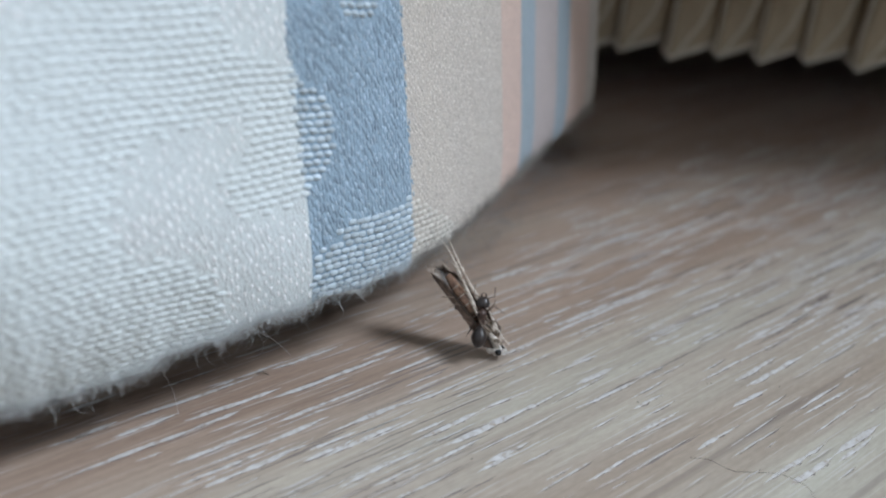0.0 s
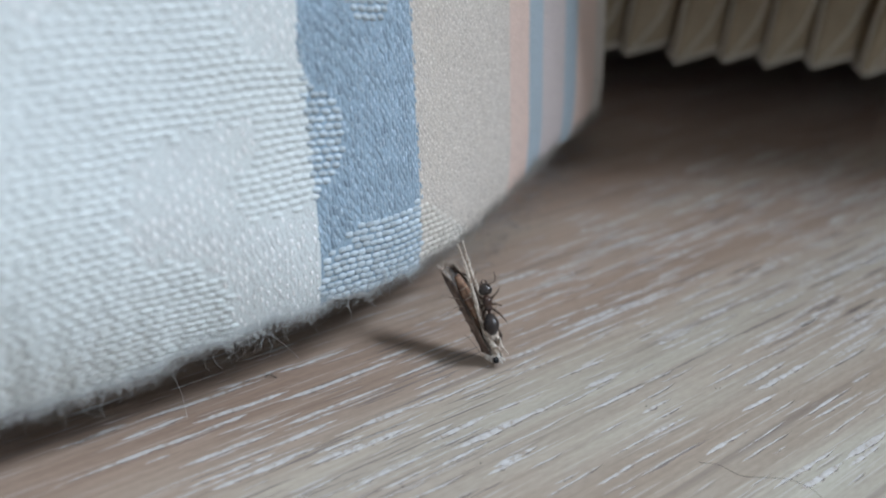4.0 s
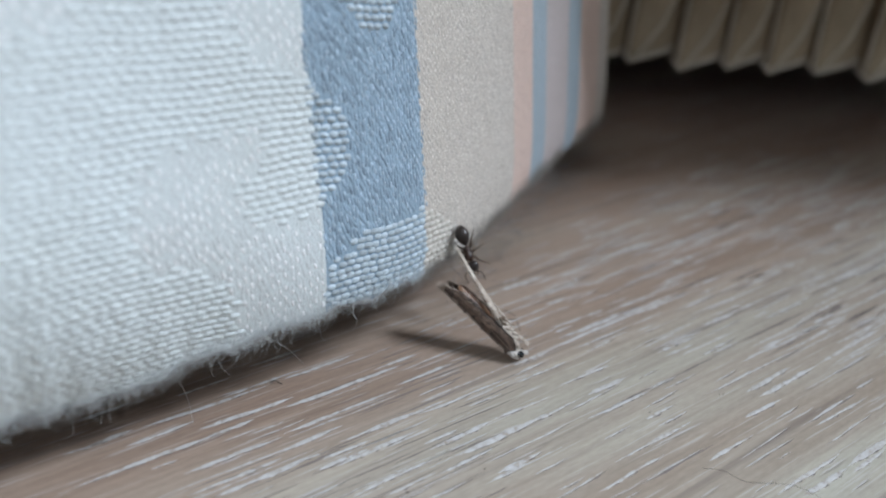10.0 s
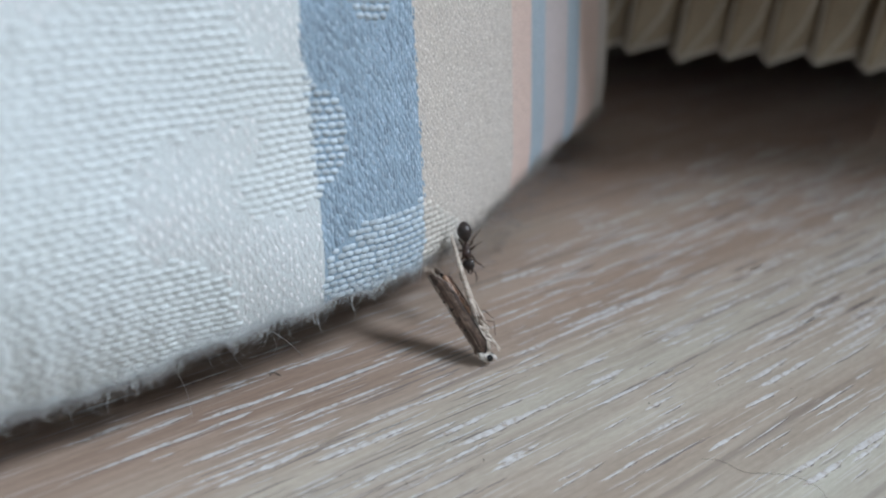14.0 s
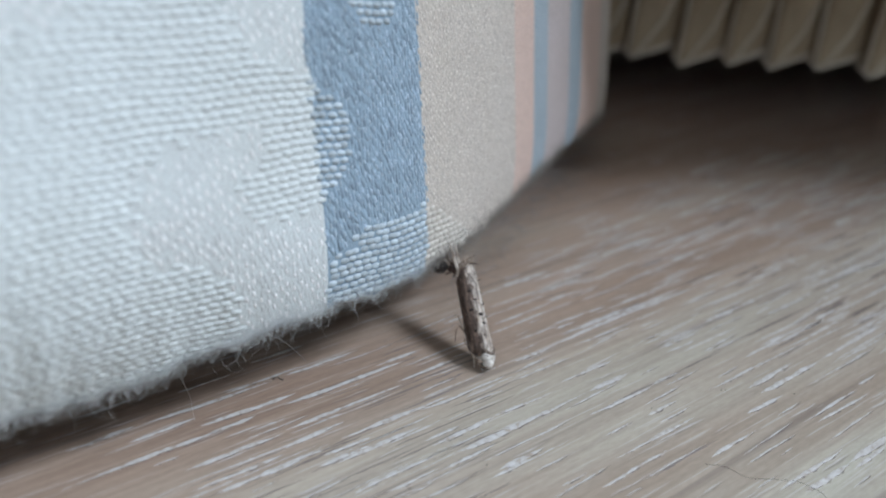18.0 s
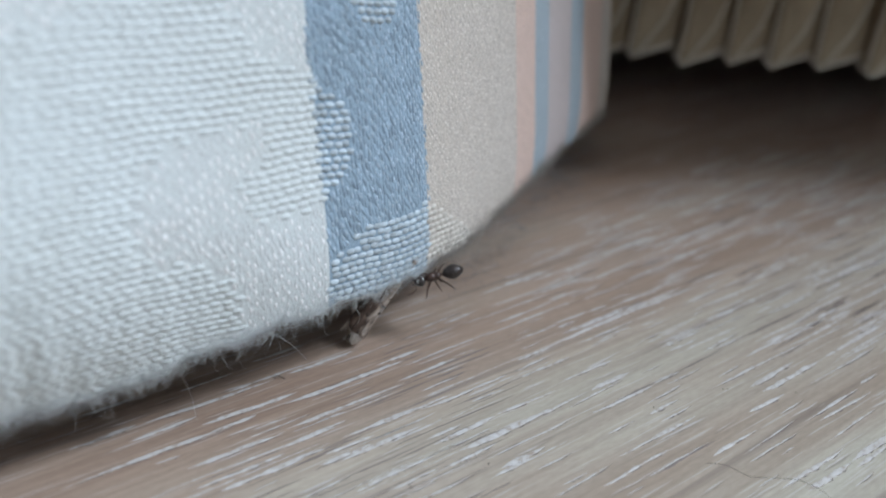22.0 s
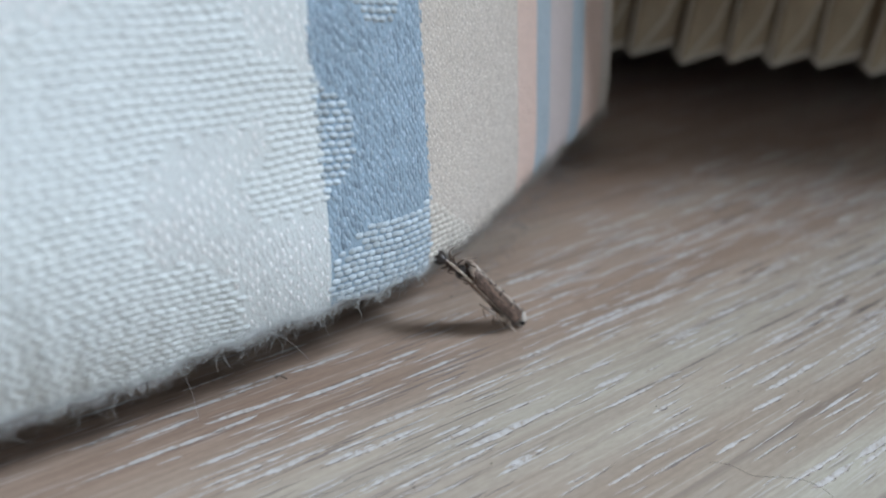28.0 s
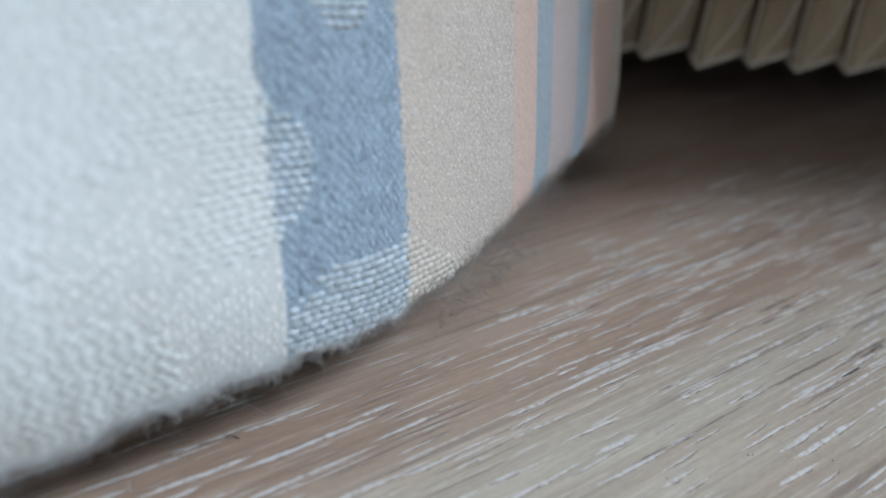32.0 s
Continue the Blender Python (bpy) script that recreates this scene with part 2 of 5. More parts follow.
def make_wing_material():
    """Grey-brown scales: fine streaks along the wing, paler towards its inner edge."""
    m = material("wing_scales", (0.2, 0.15, 0.11), 0.55)
    streak = noisy(m, place(m, (5.5, 5.5, 0.55)), 1.0, 4, 0.7)
    cloudy = noisy(m, place(m, (1.9, 1.9, 1.1)), 1.0, 4, 0.65)
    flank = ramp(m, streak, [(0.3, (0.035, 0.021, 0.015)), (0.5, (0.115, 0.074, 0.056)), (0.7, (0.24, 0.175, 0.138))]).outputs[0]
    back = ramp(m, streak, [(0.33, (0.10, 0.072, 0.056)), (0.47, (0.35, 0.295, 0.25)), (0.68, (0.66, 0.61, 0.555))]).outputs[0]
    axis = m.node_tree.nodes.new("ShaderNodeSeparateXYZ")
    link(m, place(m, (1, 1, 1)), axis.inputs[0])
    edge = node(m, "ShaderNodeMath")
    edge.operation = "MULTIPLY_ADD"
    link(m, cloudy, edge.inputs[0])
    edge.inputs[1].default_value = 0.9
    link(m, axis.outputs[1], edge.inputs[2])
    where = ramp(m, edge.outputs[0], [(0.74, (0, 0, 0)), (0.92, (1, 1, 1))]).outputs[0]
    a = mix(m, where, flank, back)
    a = mix(m, 0.8, a, ramp(m, cloudy, [(0.36, (0.42, 0.37, 0.34)), (0.6, (1.2, 1.2, 1.2))]).outputs[0], "MULTIPLY")
    blotch = noisy(m, place(m, (3.2, 3.2, 2.0)), 1.0, 3, 0.6)
    a = mix(m, 0.75, a, ramp(m, blotch, [(0.36, (0.40, 0.36, 0.33)), (0.5, (1, 1, 1)), (0.68, (1.45, 1.38, 1.3))]).outputs[0], "MULTIPLY")
    scales = noisy(m, place(m, (9, 9, 5)), 1.0, 2)
    a = mix(m, 0.5, a, ramp(m, scales, [(0.3, (0.65, 0.65, 0.65)), (0.7, (1.2, 1.2, 1.2))]).outputs[0], "MULTIPLY")
    link(m, a, bsdf(m).inputs["Base Color"])
    bump(m, scales, 0.5, 0.00003)
    return m


WING = make_wing_material()
WING_PALE = chitin("silky_hindwing", (0.17, 0.14, 0.12), (0.50, 0.46, 0.43), 0.32, 2.2)
FRINGE = chitin("fringe", (0.26, 0.19, 0.145), (0.56, 0.46, 0.38), 0.6, 5.0)


# ---- building helpers ----
def part(name, bm, mat, parent=None, label=""):
    me = bpy.data.meshes.new(name)
    bm.to_mesh(me)
    bm.free()
    return part_mesh(name, me, mat, parent, label)


def part_mesh(name, me, mat, parent=None, label="", smooth=True):
    for m in (mat if isinstance(mat, (list, tuple)) else [mat]):
        me.materials.append(m)
    if smooth:
        me.polygons.foreach_set("use_smooth", [True] * len(me.polygons))
    ob = new(name, me)
    if parent is not None:
        ob.parent = parent
    if label:
        tagged(ob, label)
    return ob


def from_arrays(name, verts, faces, mats=None):
    me = bpy.data.meshes.new(name)
    me.from_pydata([tuple(v) for v in verts], [], [tuple(f) for f in faces])
    if mats is not None:
        me.polygons.foreach_set("material_index", mats)
    me.update()
    return me


def box_bm(x0, x1, y0, y1, z0, z1, bm=None):
    bm = bm or bmesh.new()
    bmesh.ops.create_cube(bm, size=1.0, matrix=Matrix.LocRotScale(((x0 + x1) / 2, (y0 + y1) / 2, (z0 + z1) / 2), None, (x1 - x0, y1 - y0, z1 - z0)))
    return bm


def flat(ob):
    ob.data.polygons.foreach_set("use_smooth", [False] * len(ob.data.polygons))
    return ob


def structure(name, bm, mat, label, category):
    return flat(tagged(part(name, bm, mat), label, category, kind="structure"))


# ---- the room ----
floor_ob = structure("floor", box_bm(-2.0, 2.0, -2.5, 1.5, -0.02, 0.0), FLOOR, "grey-brown wood laminate floor with white limed grain", "floor")
structure("ceiling", box_bm(-2.0, 2.0, -2.5, 1.5, 2.7, 2.8), PLASTER, "plain white plaster ceiling", "ceiling")
structure("wall_west", box_bm(-2.1, -2.0, -2.5, 1.5, 0, 2.7), PLASTER, "plain white plaster wall", "wall")
structure("wall_north", box_bm(-2.1, 2.1, 1.5, 1.6, 0, 2.7), PLASTER, "plain white plaster wall", "wall")
# the opening here is made up, to hold the added fill lamp
wall = box_bm(-2.1, -1.15, -2.6, -2.5, 0, 2.7)
box_bm(0.15, 2.1, -2.6, -2.5, 0, 2.7, wall)
box_bm(-1.15, 0.15, -2.6, -2.5, 0, 1.0, wall)
box_bm(-1.15, 0.15, -2.6, -2.5, 2.2, 2.7, wall)
structure("wall_south", wall, PLASTER, "plain white plaster wall with a window opening", "wall")
wall = box_bm(1.73, 1.83, -2.5, -0.43, 0, 2.7)
box_bm(1.73, 1.83, 0.37, 1.5, 0, 2.7, wall)
box_bm(1.73, 1.83, -0.43, 0.37, 0, 1.57, wall)
box_bm(1.73, 1.83, -0.43, 0.37, 2.47, 2.7, wall)
structure("wall_east", wall, PLASTER, "plain white plaster wall with a window opening", "wall")

# the boldest lime-filled pores, board by board: start (mm), length, width
PORES_WEST = [
    (-20.4, -6.7, 2.9, 0.19), (-21.3, -7.4, 2.7, 0.19), (-18.0, -6.4, 4.2, 0.15), (-20.3, -10.3, 9.4, 0.18), (-15.9, -8.0, 1.5, 0.13), (-13.5, -5.2, 3.1, 0.19),
    (-13.9, -8.2, 6.1, 0.18), (-13.2, -9.8, 5.7, 0.24), (-11.6, -9.7, 5.4, 0.24), (-14.2, -4.5, 6.4, 0.20), (-17.7, -4.7, 8.6, 0.16), (-16.5, -1.6, 3.6, 0.16),
    (-13.5, -1.4, 5.5, 0.22), (-12.6, 1.9, 4.1, 0.17), (-10.0, 0.8, 5.6, 0.17), (-9.4, -2.1, 9.1, 0.21), (-8.9, -4.4, 8.3, 0.19), (-2.3, 0.9, 4.8, 0.15),
    (-4.0, 2.4, 4.0, 0.17), (-5.3, -4.8, 5.7, 0.18), (-3.7, -3.8, 6.3, 0.18), (-0.6, -1.8, 7.0, 0.18)
]
PORES_MIDDLE = [
    (-8.6, -5.8, 4.1, 0.18), (-6.1, -6.3, 3.3, 0.22), (-5.2, -6.8, 5.5, 0.17), (-8.3, -7.3, 2.9, 0.17), (-6.3, -7.2, 3.4, 0.17), (-4.0, -9.1, 5.7, 0.29),
    (-2.1, -8.8, 3.5, 0.19), (-0.1, -4.5, 2.6, 0.17), (0.3, -4.9, 4.9, 0.21), (1.7, -5.5, 11.0, 0.25), (2.7, -0.7, 2.7, 0.14), (4.2, -1.9, 5.2, 0.13),
    (1.1, -6.8, 3.9, 0.15), (4.5, -6.5, 3.5, 0.22), (4.1, -7.2, 2.7, 0.24), (5.9, 4.0, 3.3, 0.20), (5.9, 2.0, 4.8, 0.19), (8.1, -7.5, 2.0, 0.26),
    (9.0, 2.0, 4.8, 0.18), (10.9, 1.3, 3.7, 0.30), (10.6, -1.1, 5.7, 0.17), (11.4, -3.0, 2.4, 0.22), (11.8, -4.9, 7.1, 0.18)
]
PORES_EAST = [
    (10.5, -7.4, 5.7, 0.20), (14.5, -0.8, 2.9, 0.14), (15.2, -1.4, 2.9, 0.14), (16.8, 6.7, 4.4, 0.19), (15.4, 2.4, 2.7, 0.17), (19.3, 2.2, 11.4, 0.11),
    (22.2, 2.7, 5.3, 0.20), (23.0, 2.3, 7.1, 0.26), (21.4, -0.0, 3.8, 0.20), (17.8, -4.3, 4.5, 0.16), (26.0, -0.4, 6.0, 0.13), (30.5, 3.9, 2.3, 0.12),
    (21.2, -6.8, 6.9, 0.16), (22.8, -6.7, 4.5, 0.20), (26.6, -4.0, 5.5, 0.24), (26.7, -4.5, 4.0, 0.13), (8.8, 12.1, 2.3, 0.24), (11.8, 10.7, 2.1, 0.24),
    (9.5, 6.9, 12.7, 0.28), (9.2, 8.3, 2.3, 0.17), (19.4, 16.9, 2.9, 0.25), (21.2, 10.5, 3.6, 0.22), (26.7, 12.2, 6.0, 0.27), (30.4, 11.9, 3.2, 0.19),
    (29.0, 10.6, 2.1, 0.21)
]
# long dark veins: start (mm), length, width
VEINS = [(10.9, -0.9, 13.5, 0.14), (20.5, 6.4, 15.0, 0.16), (13.9, -6.2, 6.0, 0.12), (1.2, -1.5, 8.0, 0.07), (-3.2, -2.8, 9.0, 0.07)]


def pore(x, y, length, width, seed, vein=False):
    """A shallow ragged sliver of lime with a dark groove along its lower flank, running with the grain."""
    r = random.Random(seed)
    n = max(10, int(length / 0.22))
    bm = bmesh.new()
    rows, groove = [], []
    drift, swell = 0.0, 1.0
    for k in range(n + 1):
        q = k / n
        swell = min(1.3, max(0.45, swell + r.uniform(-0.28, 0.28)))
        w = min(width * (0.5 if vein else 0.62), 0.035 * length) * min(1.0, 5 * q + 0.05, 4 * (1 - q) + 0.05) * swell
        drift += r.uniform(-0.025, 0.025)
        rows.append([bm.verts.new(mm_at(x, y, length * q, drift + e * w, h)) for e, h in ((-1.2, -0.004), (-0.75, 0.012), (0.75, 0.012), (1.2, -0.004))])
        g = 0.085 * min(1.0, 4 * q, 4 * (1 - q)) * max(0.0, r.uniform(-0.5, 1.2))
        groove.append([bm.verts.new(mm_at(x, y, length * q + 0.1, drift - 1.15 * w - e * g, 0.005)) for e in (0, 1)])
    for a, b in zip(rows, rows[1:]):
        for k in range(3):
            bm.faces.new((a[k], b[k], b[k + 1], a[k + 1]))
    if not vein:
        for a, b in zip(groove, groove[1:]):
            bm.faces.new((a[1], b[1], b[0], a[0])).material_index = 1
    bmesh.ops.recalc_face_normals(bm, faces=bm.faces)
    return bm


def mm_at(x, y, along, across, z):
    c, s = math.cos(radians(GRAIN)), math.sin(radians(GRAIN))
    return Vector((x + along * c - across * s, y + along * s + across * c, z)) * MM


for k, row in enumerate(PORES_WEST + PORES_MIDDLE + PORES_EAST):
    part("lime_streak", pore(*row, k), [LIME, GROOVE], floor_ob)
for k, row in enumerate(VEINS):
    part("dark_vein", pore(*row, 200 + k, vein=True), [VEIN], floor_ob)



# short lime-filled pores all over the boards, each with a dark groove on one flank
def streak_mesh(seed):
    r = random.Random(seed)
    n = 9
    bm = bmesh.new()
    lime, groove = [], []
    drift, turn = 0.0, r.uniform(-0.3, 0.3)
    for k in range(n + 1):
        q = k / n
        w = 0.5 * min(1.0, 3.5 * q + 0.04, 3.0 * (1 - q) + 0.04) * r.uniform(0.5, 1.3)
        drift += r.uniform(-0.2, 0.2) + turn * 0.1
        lime.append([bm.verts.new((q, drift + e * w, h)) for e, h in ((-1.1, -0.004), (-0.7, 0.012), (0.7, 0.012), (1.1, -0.004))])
        g = 0.5 * min(1.0, 5 * q, 5 * (1 - q)) * r.uniform(0.2, 1.2)
        groove.append([bm.verts.new((q * 1.1 + 0.02, drift - 1.05 * w - e * g, 0.006)) for e in (0, 1)])
    for a, b in zip(lime, lime[1:]):
        for k in range(3):
            bm.faces.new((a[k], b[k], b[k + 1], a[k + 1]))
    for a, b in zip(groove, groove[1:]):
        bm.faces.new((a[1], b[1], b[0], a[0])).material_index = 1
    me = bpy.data.meshes.new("lime_streak")
    bm.to_mesh(me)
    bm.free()
    me.materials.append(LIME)
    me.materials.append(GROOVE)
    return me


STREAKS = [streak_mesh(40 + k) for k in range(14)]
rs = random.Random(77)
laid = []
for x, y, length, _ in PORES_WEST + PORES_MIDDLE + PORES_EAST:
    laid.append((x * math.cos(radians(GRAIN)) + y * math.sin(radians(GRAIN)), -x * math.sin(radians(GRAIN)) + y * math.cos(radians(GRAIN)), length))
while len(laid) < 290:
    x, y = rs.uniform(-24, 55), rs.uniform(-16, 42)
    # only where the boards lie open in front of the bedspread
    if y > 3 + 1.15 * (x + 5) + 2 or y < -13 - 0.25 * x or y > 40 - 0.1 * x:
        continue
    along = x * math.cos(radians(GRAIN)) + y * math.sin(radians(GRAIN))
    across = -x * math.sin(radians(GRAIN)) + y * math.cos(radians(GRAIN))
    length = 1.4 + 6.5 * rs.random() ** 1.7
    if any(abs(across - b) < 0.5 and along < a + l + 0.4 and a < along + length + 0.4 for a, b, l in laid):
        continue
    laid.append((along, across, length))
    streak = new("lime_streak", STREAKS[len(laid) % len(STREAKS)])
    streak.parent = floor_ob
    streak.matrix_local = Matrix.Translation(Vector((x, y, 0)) * MM) @ Matrix.Rotation(radians(GRAIN + rs.uniform(-1.6, 1.6)), 4, "Z") @ Matrix.Diagonal((length * MM, min(rs.uniform(0.09, 0.20), 0.05 * length) * MM, MM, 1))

# the pores farther off, under and before the sofa
def far_streaks(count, x0, x1, y0, y1, wide, height, sample):
    """Ragged slivers along the grain, on the boards that lie open beside the bedspread."""
    verts, faces = [], []
    for _ in range(count):
        x, y = sample.uniform(x0, x1), sample.uniform(y0, y1)
        if y > 3 + 1.15 * (x + 5):
            continue
        length, width, drift = sample.uniform(2.0, 9.0), sample.uniform(*wide), 0.0
        base = len(verts)
        for k in range(9):
            q = k / 8
            w = width * 0.5 * min(1.0, 4 * q + 0.05, 4 * (1 - q) + 0.05) * sample.uniform(0.5, 1.3)
            drift += sample.uniform(-0.04, 0.04)
            verts += [mm_at(x, y, length * q, drift + e * w, height) for e in (-1, 1)]
            if k:
                faces.append((base + 2 * k - 2, base + 2 * k, base + 2 * k + 1, base + 2 * k - 1))
    return verts, faces


for name, surface, slivers in (
        ("lime_streaks", LIME, far_streaks(520, 0, 120, 6, 80, (0.10, 0.30), 0.009, rs)),
        ("fine_lime_streaks", LIME, far_streaks(420, 0, 60, 6, 46, (0.10, 0.22), 0.011, random.Random(5))),
        ("dark_grain_lines", VEIN, far_streaks(330, 0, 70, 6, 60, (0.08, 0.24), 0.006, random.Random(6))),
        ("fine_grain_lines", VEIN, far_streaks(150, -28, 3, -18, 6, (0.05, 0.13), 0.005, random.Random(7))),
        ("thin_lime_lines", LIME, far_streaks(110, -28, 4, -18, 8, (0.05, 0.11), 0.0105, random.Random(8)))):
    tagged(part_mesh(name, from_arrays(name, *slivers), surface, floor_ob), kind="stuff")

# ---- the cloth ----
# plan line of the cloth at 10 mm height: arc length and heading
S_KNOTS = [-900, -45, -12, -2, 4, 12, 43, 46.5, 52, 66, 600]
H_KNOTS = [50, 50, 45, 47, 58, 64, 64, 110, 150, 180, 180]
LEAN = 0.12
_s = np.arange(-900, 600, 0.05)
_h = np.radians(np.interp(_s, S_KNOTS, H_KNOTS))
_x = np.cumsum(np.cos(_h)) * 0.05
_y = np.cumsum(np.sin(_h)) * 0.05
_x += -3.5 - np.interp(0, _s, _x)
_y += 3.7 - np.interp(0, _s, _y)


def hem(s):
    """Height of the lower edge (mm)."""
    return np.interp(s, [-60, -40, -30, -24, -18, -12, -8, -4, 2, 12, 30, 43, 70], [6.0, 5.75, 5.6, 5.4, 4.7, 5.7, 6.0, 6.15, 5.55, 4.85, 5.4, 5.0, 4.9]) + 0.12 * np.sin(s * 1.3) + 0.08 * np.sin(s * 3.1 + 1)


def cloth(s, z, out=0.0):
    """Points (in metres) on the cloth at arc length s and height z (mm), out: distance in front of it."""
    s, z = np.asarray(s, float), np.asarray(z, float)
    h = np.interp(s, _s, _h)
    nx, ny = -np.sin(h), np.cos(h)
    tall = np.interp(s, [-40, -16, -8, 0], [14.0, 11.5, 6.5, 5.0])
    low = np.clip(1 - (z - hem(s)) / tall, 0, 1) ** 2
    wave = LEAN * (np.minimum(z, 62) - 10) - out + low * np.interp(s, [-40, -20, -10, -4, 2, 45], [4.6, 3.8, 1.5, 0.6, 0.45, 0.4])
    return np.stack([np.interp(s, _s, _x) + nx * wave, np.interp(s, _s, _y) + ny * wave, z + out * LEAN], -1) * MM


# stripes of the cloth: name, from, to (mm along the cloth), yarn, label
STRIPES = [
    ("white_panel", -890.0, -4.8, WHITE, "white cotton panel with a woven tone-on-tone figure"),
    ("blue_stripe", -4.8, 4.2, BLUE, "dusty blue stripe with a stepped woven edge"),
    ("beige_stripe", 4.2, 18.7, BEIGE, "beige satin-woven stripe"),
    ("pink_stripe", 18.7, 22.7, PINK, "salmon pink stripe"),
    ("narrow_blue_stripe", 22.7, 25.8, TEAL, "narrow grey-blue stripe"),
    ("mauve_stripe", 25.8, 31.4, MAUVE, "mauve stripe"),
    ("narrow_blue_stripe", 31.4, 34.8, TEAL, "narrow grey-blue stripe"),
    ("peach_stripe", 34.8, 40.5, PINK, "peach stripe"),
    ("sand_stripe", 40.5, 590.0, BEIGE, "sand-coloured stripe at the fold"),
]
CLOTH_TOP = 320.0
bedspread = tagged(new("bedspread"), "woven cotton bedspread with white, blue, beige and pink stripes", "bedspread")


def inside(s, z, poly):
    hit = False
    for (a, b), (c, d) in zip(poly, poly[1:] + poly[:1]):
        if (b > z) != (d > z) and s < a + (z - b) / (d - b) * (c - a):
            hit = not hit
    return hit


FIGURE = [(-12.8, 19.3), (-8.6, 19.2), (-8.0, 17.4), (-10.3, 16.3), (-9.5, 13.5), (-4.8, 13.3), (-4.8, 4), (-10.3, 4), (-10.8, 8.9), (-11.4, 10.6), (-13.1, 12.4), (-16.0, 13.2), (-16.2, 15.4), (-15.2, 18.2)]
FIGURE_TOP = [(-9.6, 26), (-8.1, 22.7), (-4.8, 21.2), (-4.8, 40), (-9.6, 40)]
FIGURE_LEFT = [(-19.5, 25.2), (-16.6, 25.6), (-14, 40), (-22, 40)]
FIGURE_FAR = [(-29, 9), (-24.5, 11), (-25, 17), (-31, 20)]


def plain_woven(s, z):
    """Whether the short cross stitches lie on top here, else the long upright ones."""
    if s < -4.8:
        # the figure's outline steps from yarn to yarn
        s, z = min(s + 0.32 * math.sin(5.3 * z + 0.7 * s), -4.85), z + 0.28 * math.sin(4.1 * s + 0.5 * z)
        return not any(inside(s, z, p) for p in (FIGURE, FIGURE_TOP, FIGURE_LEFT, FIGURE_FAR))
    if s < 4.2:
        if 13.9 < z < 20.8 and s < np.interp(z, [13.9, 14.6, 16.9, 18.9, 20.8], [-4.8, -3.1, -2.3, -2.6, -4.7]):
            return True
        if z > np.interp(s, [-2.8, -1.0, 1.4, 2.3, 2.31], [26, 23.3, 22.6, 23.6, 60]) and s > -2.8:
            return True
        return z < np.interp(round(s / 0.8) * 0.8, [-4.8, -3.2, -1.7, 0.8, 3.9, 4.2], [9.6, 10.2, 11.0, 10.6, 10.7, 10.7])
    return s < 10.8 and z < 10.7 - (s - 4.2) * 0.8


def stitch_arrays(items, nu=5, nv=4, sink=0.09, ends=2.6):
    """Plump stitches: rows of s, z, width, length, height, slant, fall. Returns vertices and faces."""
    items = np.array(items)
    u = np.linspace(-1, 1, nu)
    v = np.linspace(-1, 1, nv + 1)
    U, V = [a.ravel() for a in np.meshgrid(u, v, indexing="ij")]
    side = np.sqrt(np.clip(1 - np.abs(U) ** 2.8, 0, 1)) * np.sqrt(np.clip(1 - np.abs(V) ** ends, 0, 1))
    a = U * (1 - 0.25 * V * V)
    b = V * (1 - 0.2 * U * U)
    ds = a[None] * items[:, 2:3] / 2 + b[None] * items[:, 3:4] / 2 * items[:, 5:6]
    dz = b[None] * items[:, 3:4] / 2 + a[None] * items[:, 2:3] / 2 * items[:, 6:7]
    out = side[None] * items[:, 4:5] - sink
    p = cloth(items[:, 0:1] + ds, items[:, 1:2] + dz, out).reshape(-1, 3)
    k = nv + 1
    cell = np.array([(i * k + j, i * k + j + 1, (i + 1) * k + j + 1, (i + 1) * k + j) for i in range(nu - 1) for j in range(nv)])
    faces = (cell[None] + (np.arange(len(items)) * len(U))[:, None, None]).reshape(-1, 4)
    return p, faces


def grid_points(s0, s1, z1, ds, dz, brick, rng, ragged):
    """Points of a weave between s0 and s1, from the hem up to z1."""
    out = []
    for c, s in enumerate(np.arange(s0 + ds / 2, s1, ds)):
        z = hem(s) + 0.15 + rng.uniform(0, ragged)
        shift = (c * brick + rng.uniform(-0.28, 0.28)) % 1.0
        for r in range(int((z1 - z) / dz)):
            out.append((s + rng.normal(0, ds * 0.06), z + (r + shift) * dz + rng.normal(0, dz * 0.05)))
    return out


